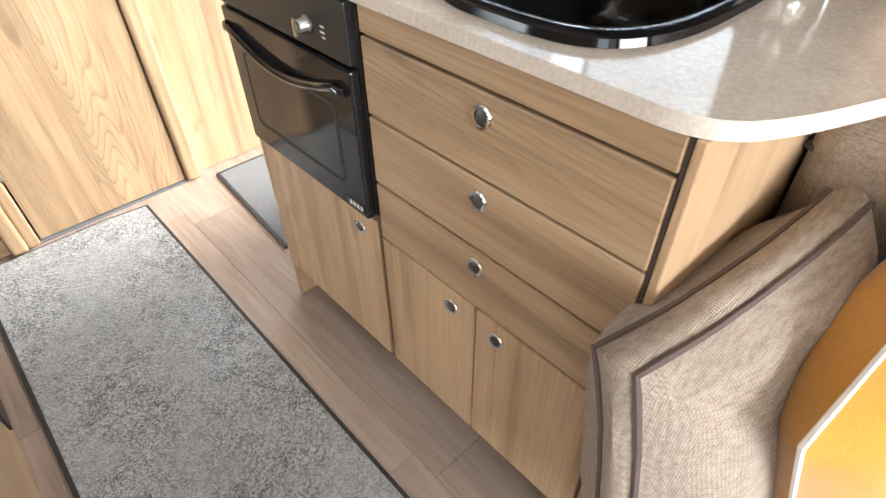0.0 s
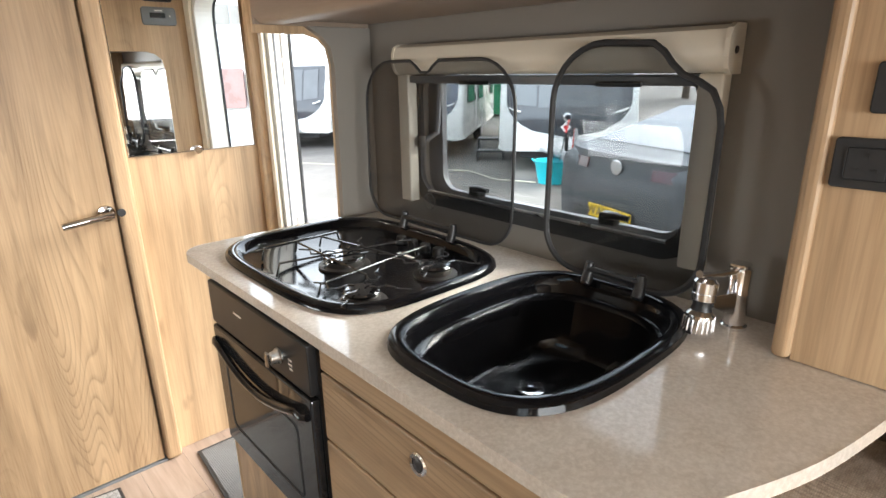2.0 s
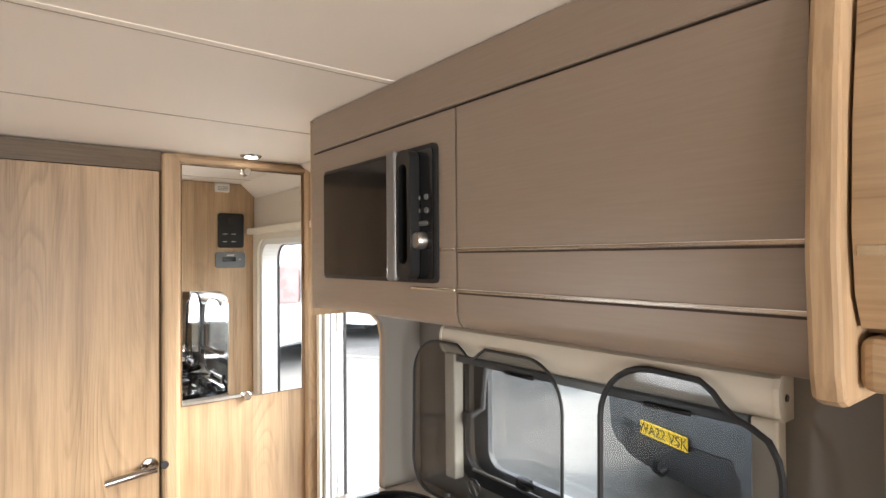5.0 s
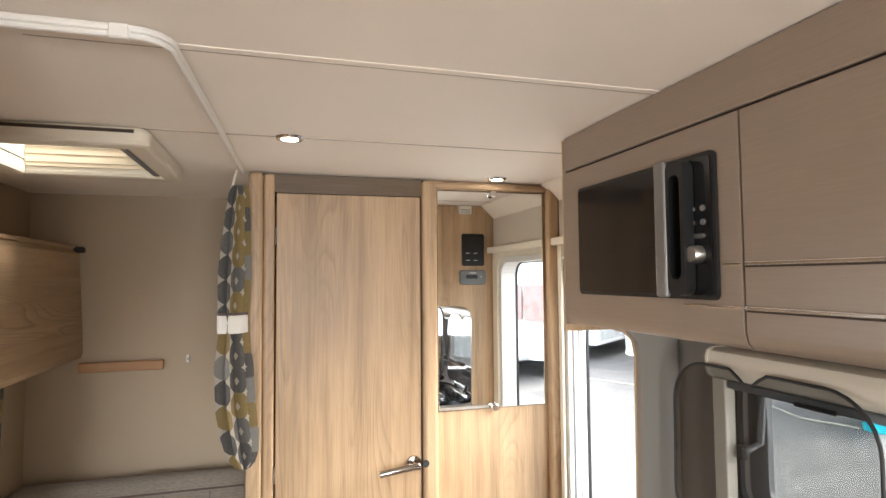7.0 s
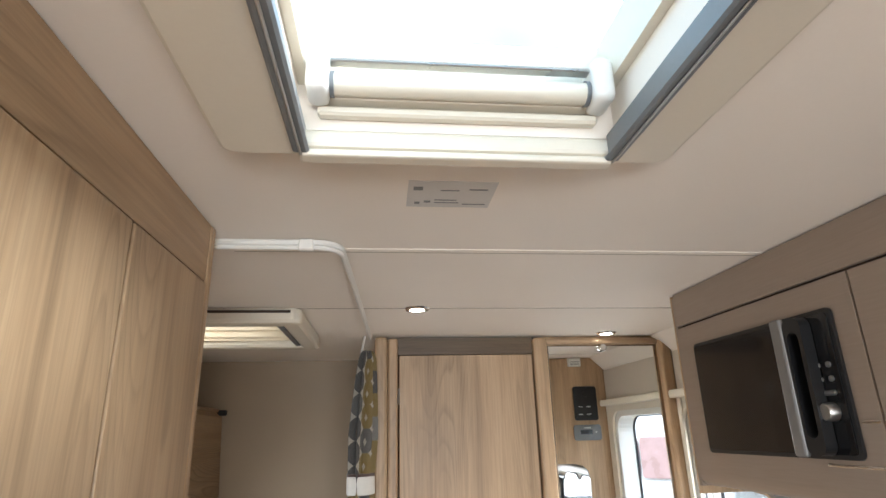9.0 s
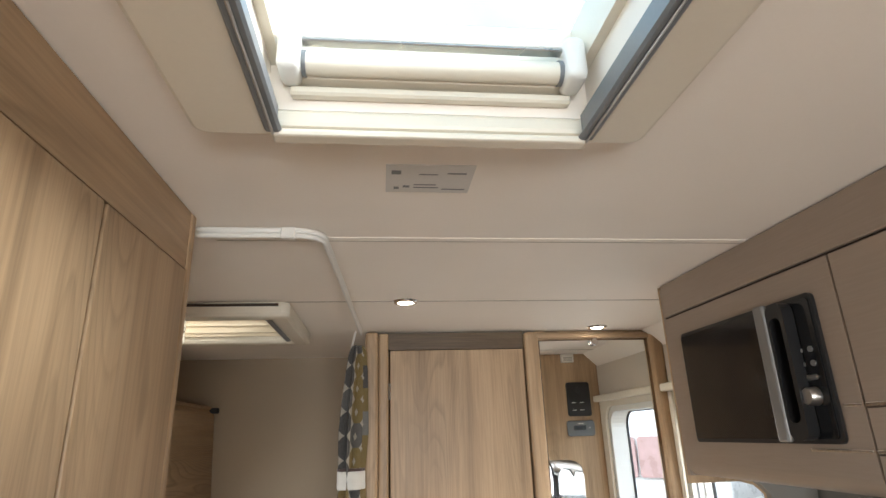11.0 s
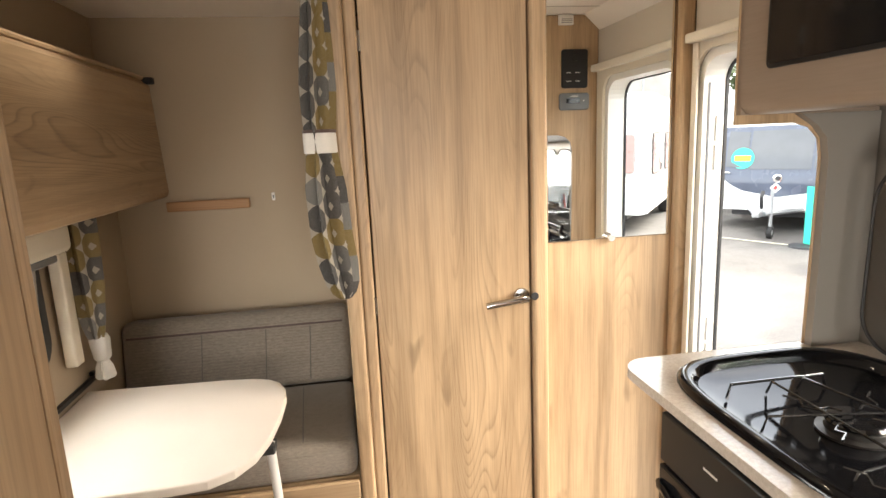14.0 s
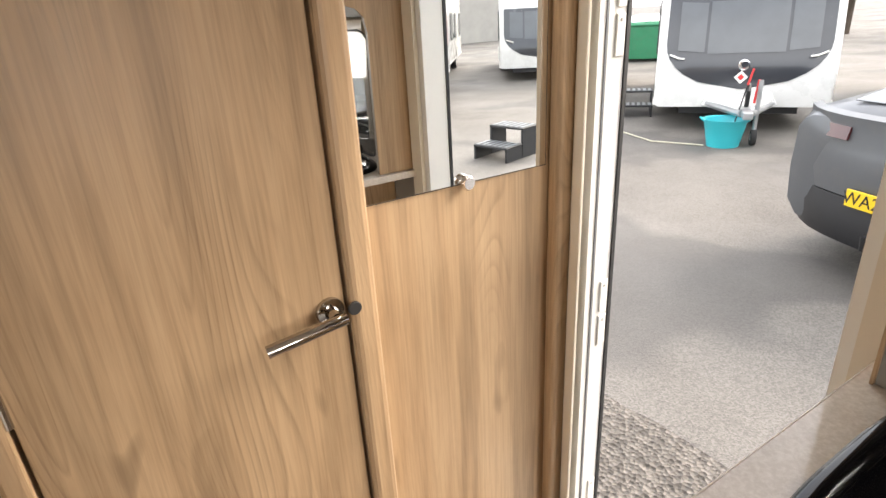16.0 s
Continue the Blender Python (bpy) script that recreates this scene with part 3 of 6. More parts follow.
part("corner_joint", box((FX + 0.002, KY0 - 0.004, 0.125), (FX + 0.0038, KY0 + 0.0005, 0.943)), M_carcass, unit)
part("side_panel", box((FX - 0.001, KY1 - 0.0005, 0.0), (XR - 0.002, KY1 + 0.012, 0.943), 0.003), M_oak, unit)


def front(name, y0, y1, z0, z1, mat, knob):
    f = part(name, box((FX, y0 + 0.0015, z0 + 0.0022), (FX + 0.018, y1 - 0.0022, z1 - 0.0022), 0.0025, 2), mat, unit)
    if knob:
        ky, kz = knob
        k = part("knob", lathe([(0.0165, 0.0), (0.0175, 0.003), (0.016, 0.0055), (0.0115, 0.0045), (0.0105, 0.001)], pose(FX + 0.0002, ky, kz, 0, -90, 0), 22), M_chrome, f, "round chrome push-button latch", True)
        part("button", lathe([(0.0095, 0.001), (0.0095, 0.004), (0.007, 0.0055)], pose(FX + 0.0002, ky, kz, 0, -90, 0), 16), M_burner, f, "", True)
    return f


front("top_rail", KY0, 0.845, 0.898, 0.9445, M_oak_flat, None)
front("drawer_front", KY0, 0.845, 0.767, 0.897, M_oak_flat, (0.592, 0.862))
front("drawer_front", KY0, 0.845, 0.635, 0.766, M_oak_flat, (0.593, 0.730))
front("drawer_front", KY0, 0.845, 0.507, 0.634, M_oak_flat, (0.594, 0.600))
front("cupboard_door", 0.593, 0.845, 0.125, 0.506, M_oak, (0.647, 0.466))
front("cupboard_door", KY0, 0.592, 0.125, 0.506, M_oak, (0.541, 0.466))
front("cupboard_door", 0.856, KY1, 0.125, 0.535, M_oak, (0.911, 0.492))

# ---- oven ----
oven = thing("oven", 0.75, 1.07, 0.54, "built-in black gas oven with a dark glass door", "oven")
part("body", box((FX + 0.004, 0.856, 0.545), (0.95, KY1 - 0.006, 0.942), 0.004), M_black, oven)
part("control_panel", box((FX - 0.014, 0.857, 0.845), (FX + 0.0035, KY1 - 0.007, 0.941), 0.003, 2), M_black, oven)
od = part("oven_door", box((FX - 0.016, 0.857, 0.548), (FX + 0.0035, KY1 - 0.007, 0.838), 0.004, 2), M_darkglass, oven, "dark glass oven door")
part("inner_window", prism("x", rrect(0.915, 0.60, 1.235, 0.765, 0.018), FX - 0.0170, FX - 0.0162, [rrect(0.921, 0.606, 1.229, 0.759, 0.014)]), M_gasket, od)
part("handle", tube([(FX - 0.016, 0.875, 0.800), (FX - 0.022, 0.885, 0.797)] + [(FX - 0.023 - 0.004 * math.sin(math.pi * k / 10), 0.90 + 0.035 * k, 0.802 - 0.034 * math.sin(math.pi * k / 10)) for k in range(11)] + [(FX - 0.022, 1.265, 0.800), (FX - 0.016, 1.277, 0.803)], 0.0082, 10), M_enamel, od, "curved black bar handle", True)
kn = part("control_knob", lathe([(0.015, 0), (0.015, 0.003), (0.012, 0.006), (0.011, 0.018), (0.009, 0.020)], pose(FX - 0.0142, 0.962, 0.884, 0, -90, 0), 20), M_steel, oven, "silver control knob", True)
part("grip", box((FX - 0.040, 0.957, 0.869), (FX - 0.0345, 0.967, 0.899), 0.002), M_steel, kn)
prints("marking", "x", [(0.915, 0.872, 0.925, 0.875), (0.915, 0.880, 0.928, 0.883), (0.915, 0.889, 0.926, 0.892), (1.12, 0.902, 1.155, 0.906)], FX - 0.0146, FX - 0.0141, M_white, oven)
part("badge", box((FX - 0.0172, 0.865, 0.557), (FX - 0.0162, 0.925, 0.575)), M_black, od, "small printed badge")
prints("badge_print", "x", [(0.87 + 0.011 * k, 0.561, 0.877 + 0.011 * k, 0.571) for k in range(4)], FX - 0.0176, FX - 0.0173, M_white, od)

# ---- worktop ----
top_out = [(0.500, 0.46), (0.500, 0.40), (0.5005, 0.36), (0.508, 0.328), (0.524, 0.303), (0.553, 0.281), (0.615, 0.25), (0.735, 0.205), (0.87, 0.176), (0.945, 0.166), (1.058, 0.160), (1.058, 1.472), (0.56, 1.472)]
top_out += [(0.56 - 0.06 * math.sin(radians(a)), 1.412 + 0.06 * math.cos(radians(a))) for a in (12, 25, 40, 55, 70, 82, 90)]

def eased(pts, n=5):
    """Points along a smooth curve through the given ones (Catmull-Rom, open)."""
    out = []
    for i in range(len(pts) - 1):
        p0, p1, p2, p3 = (Vector(pts[max(0, min(len(pts) - 1, i + k))]) for k in (-1, 0, 1, 2))
        for j in range(n):
            t = j / n
            out.append(tuple(0.5 * (2 * p1 + (p2 - p0) * t + (2 * p0 - 5 * p1 + 4 * p2 - p3) * t * t + (3 * p1 - p0 - 3 * p2 + p3) * t ** 3)))
    return out + [tuple(pts[-1])]


top_out = eased(top_out[:11]) + top_out[11:]
HOB = (0.538, 0.826, 1.000, 1.418)
SINK = (0.538, 0.422, 1.018, 0.790)


def bowed(x0, y0, x1, y1, r, bow, n=40):
    """An outline between a rectangle and an oval: rounded corners, sides that bow."""
    cx, cy, hx, hy = (x0 + x1) / 2, (y0 + y1) / 2, (x1 - x0) / 2, (y1 - y0) / 2
    pts = []
    for k in range(n):
        a = 2 * math.pi * k / n
        c, s = math.cos(a), math.sin(a)
        f = (abs(c) ** r + abs(s) ** r) ** (-1 / r)
        pts.append((cx + hx * c * f * (1 - bow * (1 - abs(c * f))), cy + hy * s * f * (1 - bow * (1 - abs(s * f)))))
    return pts


def shrink(ring, d):
    cx, cy = sum(p[0] for p in ring) / len(ring), sum(p[1] for p in ring) / len(ring)
    hx, hy = max(abs(p[0] - cx) for p in ring), max(abs(p[1] - cy) for p in ring)
    return [(cx + (x - cx) * (1 - d / hx), cy + (y - cy) * (1 - d / hy)) for x, y in ring]


hob_ring, sink_ring = bowed(*HOB, 3.9, 0.0, 64), bowed(*SINK, 3.2, 0.0, 64)
wt = thing("worktop", 0.77, 0.8, 0.935, "beige stone-pattern laminate worktop with a rounded end", "worktop")
part("top", prism("z", shrink(top_out, 0.0025), 0.945, 0.9645, [shrink(hob_ring, 0.012), shrink(sink_ring, 0.012)]), M_worktop, wt)
part("edging", prism("z", top_out, 0.944, 0.965, [shrink(top_out, 0.0026)], bevel=0.0008, seg=1), M_worktop, wt, "rounded laminate edge band")


def basin(rows, ring):
    """A pressed tray: rows of (inset, height) from the outer rim to the bottom."""
    return loft([[(x, y, z) for x, y in shrink(ring, d)] for d, z in rows], caps=False)


def close_bottom(bm):
    low = min(v.co.z for v in bm.verts)
    edges = [e for e in bm.edges if e.is_boundary and all(abs(v.co.z - low) < 1e-4 for v in e.verts)]
    bmesh.ops.contextual_create(bm, geom=edges)
    bmesh.ops.recalc_face_normals(bm, faces=bm.faces)
    return bm


hob = thing("gas_hob", 0.776, 1.135, 0.965, "black enamel gas hob with wire pan supports and lid raised", "hob")
part("tray", close_bottom(basin([(0, 0.9655), (0.002, 0.974), (0.008, 0.979), (0.018, 0.979), (0.026, 0.975), (0.034, 0.960), (0.06, 0.953)], hob_ring)), M_sink, hob, "", True)
BURNERS = ((0.738, 1.121, 0.045), (0.650, 0.923, 0.034), (0.841, 0.934, 0.034))
for bx, by, br in BURNERS:
    bu = part("burner", lathe([(br + 0.012, 0.9532), (br + 0.012, 0.957), (br, 0.959), (br, 0.968), (br - 0.003, 0.970)], pose(bx, by, 0), 28), M_burner, hob, "dark burner ring", True)
    part("burner_cap", lathe([(br - 0.001, 0.9702), (br + 0.001, 0.974), (br - 0.003, 0.978), (0.004, 0.979)], pose(bx, by, 0), 28), M_enamel, bu, "", True)
grid = thing("pan_support", 0.76, 1.07, 0.955, "black wire pan support over the burners", "pan support")
WIRE = 0.984
# two long wires join the burners; each turns down to a foot at its ends
for y0, x0, y1, x1 in ((1.262, 0.765, 0.955, 0.815), (1.262, 0.700, 0.965, 0.690)):
    part("bar", tube([(x0, y0 + 0.012, 0.957), (x0, y0, WIRE), (x1, y1, WIRE), (x1, y1 - 0.012, 0.957)], 0.0023, 7), M_wire, grid)
for x0, y0, x1, y1 in ((0.600, 1.150, 0.905, 1.090), (0.600, 0.985, 0.905, 1.030)):
    part("bar", tube([(x0 - 0.01, y0, 0.957), (x0, y0, WIRE), (x1, y1, WIRE), (x1 + 0.01, y1, 0.957)], 0.0023, 7), M_wire, grid)
# cranked fingers reach in over each burner
for bx, by, br in BURNERS:
    for k, a in enumerate((35, 125, 215, 305)):
        c, sn = math.cos(radians(a)), math.sin(radians(a))
        bend = 0.016 if k % 2 else -0.016
        spots = ((br + 0.062, 0.0, WIRE), (br + 0.036, 0.0, WIRE), (br + 0.026, bend, WIRE - 0.004), (br + 0.006, bend, WIRE - 0.002), (br - 0.006, 0.0, WIRE), (br * 0.45, 0.0, WIRE))
        part("finger", tube([(bx + r * c - q * sn, by + r * sn + q * c, z) for r, q, z in spots], 0.0021, 6), M_wire, grid)
part("side_rail", tube([(0.615, 1.270, 0.957), (0.622, 1.270, 0.984), (0.812, 1.268, 0.984), (0.819, 1.268, 0.957)], 0.003, 8), M_wire, hob)
for k in range(4):
    part("hob_knob", lathe([(0.013, 0.954), (0.0125, 0.972), (0.010, 0.975)], pose(0.925, 1.02 + 0.045 * k, 0), 16), M_black, hob, "", True)
prints("print", "z", [(0.872, 1.05 + 0.012 * k, 0.882, 1.058 + 0.012 * k) for k in range(5)], 0.9533, 0.9537, M_white, hob)

sink = thing("sink", 0.786, 0.62, 0.965, "black enamel bowl sink let into the worktop, lid raised", "sink")
part("bowl", close_bottom(basin([(0, 0.9655), (0.002, 0.975), (0.009, 0.980), (0.02, 0.980), (0.027, 0.975), (0.032, 0.958), (0.036, 0.945), (0.044, 0.942), (0.050, 0.936), (0.058, 0.86), (0.075, 0.835), (0.10, 0.828)], sink_ring)), M_sink, sink, "", True)
part("waste", lathe([(0.026, 0.829), (0.026, 0.832), (0.02, 0.8335), (0.006, 0.831)], pose(0.80, 0.64, 0), 20), M_chrome, sink, "chrome waste", True)
part("divider", tube([(0.64, 0.70, 0.836), (0.72, 0.715, 0.836), (0.80, 0.72, 0.836)], 0.007, 8), M_enamel, sink, "", True)


def lid(y0, y1, z1, notch, th, hinges, words, rim):
    """An upright smoked-glass lid on two hinges, its edge in a black seal."""
    out = rrect(y0, 0.992, y1, z1, (0.075, 0.075, 0.10, 0.10), 7)
    keep = list(out)
    ny, side = notch
    if side == "dip":
        # a finger dip in the top edge
        cut = [(y, z) for y, z in keep]
        i = next(i for i, p in enumerate(cut) if p[1] > z1 - 1e-4 and p[0] < ny + 0.2)
        row = [(ny + 0.05, z1), (ny + 0.03, z1 - 0.012), (ny + 0.012, z1 - 0.026), (ny - 0.012, z1 - 0.026), (ny - 0.03, z1 - 0.012), (ny - 0.05, z1)]
        j = max(i for i, p in enumerate(cut) if p[0] > y1 - 0.11 and p[1] > z1 - 1e-4)
        keep = cut[: j + 1] + row + cut[j + 1:]
    else:
        # the corner drawn in as a shallow S
        keep = [p for p in keep if not (p[0] < y0 + 0.13 and p[1] > z1 - 0.12)]
        j = max(i for i, p in enumerate(keep) if p[1] > z1 - 1e-4)
        row = [(y0 + 0.12, z1 - 0.004), (y0 + 0.10, z1 - 0.018), (y0 + 0.085, z1 - 0.036), (y0 + 0.066, z1 - 0.052), (y0 + 0.04, z1 - 0.062), (y0 + 0.018, z1 - 0.075), (y0 + 0.005, z1 - 0.10), (y0, z1 - 0.125)]
        keep = keep[: j + 1] + row + keep[j + 1:]
    lean = Matrix.Translation((0.982, 0, 0.992)) @ Matrix.Rotation(radians(1.0), 4, "Y") @ Matrix.Translation((-1.0, 0, -0.992))
    bm = prism("x", keep, 1.0, 1.004)
    bmesh.ops.transform(bm, matrix=lean, verts=bm.verts)
    th = part("lid", bm, M_lid, th, "smoked glass lid standing open")
    th.visible_shadow = False
    bm = tube([(1.002, y, z) for y, z in keep], rim, 6, closed=True)
    bmesh.ops.transform(bm, matrix=lean, verts=bm.verts)
    part("edge_seal", bm, M_gasket, th, "black rubber edge", True)
    for y in hinges:
        part("hinge", tube([(0.970, y, 0.976), (0.976, y, 0.984), (0.981, y, 0.998), (0.983, y, 1.016)], [0.010, 0.011, 0.010, 0.008], 10), M_black, th, "black lid hinge", True)
    part("hinge_bar", tube([(0.978, hinges[0], 1.004), (0.978, hinges[1], 1.004)], 0.006, 8), M_black, th)
    if words:
        y, z = words
        bm = prism("x", [(y + 0.021 * math.cos(a * math.pi / 12), z + 0.021 * math.sin(a * math.pi / 12)) for a in range(24)], 0.9985, 0.9992, [[(y + 0.0185 * math.cos(a * math.pi / 12), z + 0.0185 * math.sin(a * math.pi / 12)) for a in range(24)]])
        box((0.9985, y - 0.026, z - 0.001), (0.9992, y + 0.014, z + 0.001), m=Matrix.Translation((0, y - 0.0, z)) @ Matrix.Rotation(radians(50), 4, "X") @ Matrix.Translation((0, -y + 0.006, -z)), bm=bm)
        bmesh.ops.transform(bm, matrix=lean, verts=bm.verts)
        part("warning_mark", bm, M_black, th, "printed no-use circle")


lid(0.852, 1.362, 1.383, (1.13, "dip"), hob, (1.03, 1.21), (1.112, 1.058), 0.0036)
lid(0.453, 0.762, 1.402, (0.5, "corner"), sink, (0.55, 0.655), None, 0.0058)

tap = thing("kitchen_tap", 1.0, 0.4, 0.965, "chrome mixer tap with a pull-out spray head", "tap")
part("body", lathe([(0.020, 0.9652), (0.020, 0.971), (0.0165, 0.974), (0.0155, 1.022), (0.0165, 1.024), (0.0165, 1.027), (0.0155, 1.029), (0.0160, 1.062), (0.013, 1.066)], pose(1.0, 0.398, 0), 24), M_chrome, tap, "", True)
part("cap", box((0.985, 0.386, 1.0655), (1.013, 0.412, 1.074), 0.004, 2), M_chrome, tap)
part("spout", loft([[(0.998, 0.390, z0), (0.998, 0.410, z0), (0.998, 0.410, z1), (0.998, 0.390, z1)] if k == 0 else [(0.935, 0.407, z0 + 0.018), (0.935, 0.427, z0 + 0.018), (0.935, 0.427, z1), (0.935, 0.407, z1)] for k, z0, z1 in ((0, 0.985, 1.028), (1, 0.998, 1.034))]), M_chrome, tap, "slanting chrome spout")
part("spray_head", lathe([(0.020, 0.0), (0.0225, 0.006), (0.0215, 0.030), (0.0155, 0.036)], pose(0.918, 0.420, 0.976, 0, 8, 0), 22), M_chrome, tap, "fluted chrome spray head", True)
part("spray_neck", lathe([(0.0155, 0.0362), (0.0135, 0.044), (0.0150, 0.052)], pose(0.918, 0.420, 0.976, 0, 8, 0), 20), M_black, tap, "black collar", True)
part("spray_socket", lathe([(0.0175, 0.0522), (0.0175, 0.062), (0.0165, 0.063), (0.0180, 0.064), (0.0180, 0.080), (0.012, 0.086)], pose(0.918, 0.420, 0.976, 0, 8, 0), 20), M_chrome, tap, "", True)
for k in range(18):
    a = 2 * math.pi * k / 18
    part("flute", tube([Vector((0.918 + 0.022 * math.cos(a), 0.420 + 0.022 * math.sin(a), 0.984)), Vector((0.920 + 0.0215 * math.cos(a), 0.420 + 0.0215 * math.sin(a), 1.003))], 0.0014, 5), M_chrome, tap)
part("lever", tube([(0.992, 0.400, 1.062), (0.955, 0.409, 1.064), (0.912, 0.420, 1.070), (0.905, 0.422, 1.073)], [0.006, 0.0045, 0.004, 0.006], 10), M_chrome, tap, "", True)

# ---- kitchen window and blind ----
kw = thing("window_1", 1.08, 0.86, 1.05, "caravan kitchen window with black seal and roller blind above", "window", kind="structure")
part("window_frame", prism("x", rrect(0.487, 1.030, 1.248, 1.385, 0.075), XR - 0.014, XR - 0.0005, [rrect(0.518, 1.060, 1.217, 1.36, 0.055)]), M_gasket, kw, "black rubber window surround", True)
part("sash", prism("x", rrect(0.502, 1.042, 1.233, 1.37, 0.06), XR + 0.03, XR + 0.045, [rrect(0.535, 1.066, 1.180, 1.36, 0.045)]), M_rail, kw, "grey inner sash")
part("bead", tube([(XR - 0.012, 1.19, 1.064), (XR - 0.012, 0.545, 1.064)], 0.004, 6), M_steel, kw)
g = part("pane", prism("x", rrect(0.49, 1.036, 1.245, 1.365, 0.055), XR + 0.046, XR + 0.05), M_glass, kw)
g.visible_shadow = False
for y in (1.0, 0.652):
    la = part("window_latch", box((XR - 0.040, y - 0.018, 1.078), (XR - 0.0145, y + 0.018, 1.104), 0.006, 2), M_black, kw, "black turning latch", True)
    part("latch_lever", tube([(XR - 0.036, y, 1.098), (XR - 0.046, y - 0.02, 1.103), (XR - 0.045, y - 0.05, 1.102)], [0.008, 0.007, 0.005], 8), M_black, la, "", True)
part("stay", tube([(XR - 0.008, 1.205, 1.19), (XR + 0.02, 1.19, 1.21), (XR + 0.025, 1.18, 1.34)], 0.008, 8), M_rail, kw)
part("stay_clamp", tube([(XR - 0.02, 1.203, 1.175), (XR - 0.02, 1.203, 1.205)], 0.012, 10), M_black, kw)
blind = thing("window_blind", 1.0, 0.86, 1.36, "cream roller blind cassette and side channels", "blind")
part("cassette", prism("y", [(1.352, 1.056), (1.352, 1.022), (1.360, 1.012), (1.376, 1.006), (1.400, 1.006), (1.414, 1.011), (1.421, 1.024), (1.421, 1.056)], 0.470, 1.262), M_cream, blind, "", True)
part("end_cap", prism("y", [(1.350, 1.057), (1.350, 1.021), (1.358, 1.010), (1.375, 1.004), (1.401, 1.004), (1.416, 1.010), (1.423, 1.024), (1.423, 1.057)], 0.462, 0.4698), M_cream, blind)
part("end_cap", prism("y", [(1.350, 1.057), (1.350, 1.021), (1.358, 1.010), (1.375, 1.004), (1.401, 1.004), (1.416, 1.010), (1.423, 1.024), (1.423, 1.057)], 1.2622, 1.270), M_cream, blind)
part("end_screw", lathe([(0.006, 0), (0.005, 0.002)], pose(1.03, 0.4619, 1.385, 90), 10), M_black, blind)
part("side_channel", box((1.015, 1.222, 1.035), (1.0448, 1.262, 1.3515), 0.004, 2), M_cream, blind)
part("side_channel", box((1.015, 0.468, 1.035), (1.0448, 0.508, 1.3515), 0.004, 2), M_cream, blind)
part("pull_bar", box((1.018, 0.512, 1.332), (1.042, 1.220, 1.350), 0.004, 2), M_rail, blind, "grey pull bar")
for y in (0.60, 0.95):
    part("pull_tab", box((1.012, y, 1.330), (1.0175, y + 0.09, 1.339), 0.002), M_black, blind)

# ---- overhead kitchen locker ----
LX, LY0, LY1, LZ = 0.732, 0.322, 1.436, 1.471
locker = thing("kitchen_locker", 0.9, 0.9, 1.47, "taupe overhead kitchen locker with chrome inlay strips", "overhead locker")
part("body", box((LX + 0.022, LY0 + 0.002, LZ + 0.01), (XR - 0.002, LY1 - 0.012, CEIL - 0.001)), M_taupe, locker)
# added dark strips that paint the shade inside the locker gaps
part("gap_board", box((LX + 0.010, LY0 + 0.003, 1.845), (LX + 0.0212, LY1 - 0.013, 1.875)), M_carcass, locker)
part("gap_board", box((LX + 0.010, 0.850, LZ + 0.03), (LX + 0.0212, 0.878, 1.8445)), M_carcass, locker)
part("fascia", box((LX, LY0 + 0.001, 1.8615), (LX + 0.0095, LY1 - 0.001, CEIL - 0.002), 0.002), M_taupe, locker)


def locker_front(y0, y1):
    prof = [(LX, 1.8555), (LX, LZ + 0.03), (LX + 0.004, LZ + 0.014), (LX + 0.014, LZ + 0.003), (LX + 0.03, LZ), (LX + 0.07, LZ), (LX + 0.07, LZ + 0.0095), (LX + 0.02, LZ + 0.0095), (LX + 0.0095, LZ + 0.0195), (LX + 0.0095, 1.8555)]
    return prism("y", [(z, x) for x, z in prof], y0, y1)


part("door", locker_front(LY0 + 0.002, 0.861), M_taupe, locker, "taupe locker flap", True)
part("door", locker_front(0.866, LY1 - 0.002), M_taupe, locker, "taupe panel round the microwave", True)
for z in (1.610, 1.540):
    part("inlay", box((LX - 0.0030, LY0 + 0.004, z - 0.0032), (LX - 0.0002, 0.860, z + 0.0032), 0.0014, 2), M_inlay, locker, "chrome inlay strip")
    part("inlay", box((LX - 0.0026, 0.868, z - 0.0026), (LX - 0.0002, 0.905 if z > 1.57 else 1.0, z + 0.0026), 0.0012, 2), M_inlay, locker)
    part("groove", box((LX - 0.0008, LY0 + 0.004, z - 0.0062), (LX - 0.0001, 0.860, z - 0.0034)), M_carcass, locker)
# oak end cheek that runs down to the worktop beside the entrance
cheek = [(1.452, 0.734), (1.947, 0.734), (1.947, 1.02), (1.90, XR - 0.002), (0.966, XR - 0.002), (0.966, 0.932), (1.38, 0.936), (1.42, 0.928), (1.442, 0.905), (1.452, 0.87)]
part("splash_panel", prism("y", [(0.966, XR - 0.003), (0.966, 0.936), (1.38, 0.94), (1.42, 0.932), (1.445, 0.91), (LZ - 0.001, 0.87), (LZ - 0.001, XR - 0.003)], LY1 - 0.006, LY1 + 0.0128), M_wall_grey, locker, "grey panel inside the cheek")
part("end_filler", box((0.736, LY1 - 0.0005, LZ), (XR - 0.003, LY1 + 0.0128, 1.940)), M_taupe, locker)
part("end_cheek", prism("y", cheek, LY1 + 0.013, LY1 + 0.018, bevel=0.001), M_oak, locker, "oak end cheek with a rounded cut-out")

mw = thing("microwave", 0.85, 1.136, 1.55, "built-in black microwave with a silver vertical handle", "microwave")
part("frame", prism("x", rrect(0.912, 1.550, 1.361, 1.804, 0.012), LX - 0.006, LX - 0.0003), M_black, mw)
part("door_glass", prism("x", rrect(1.012, 1.558, 1.352, 1.796, 0.008), LX - 0.010, LX - 0.0062), M_darkglass, mw, "dark glass door")
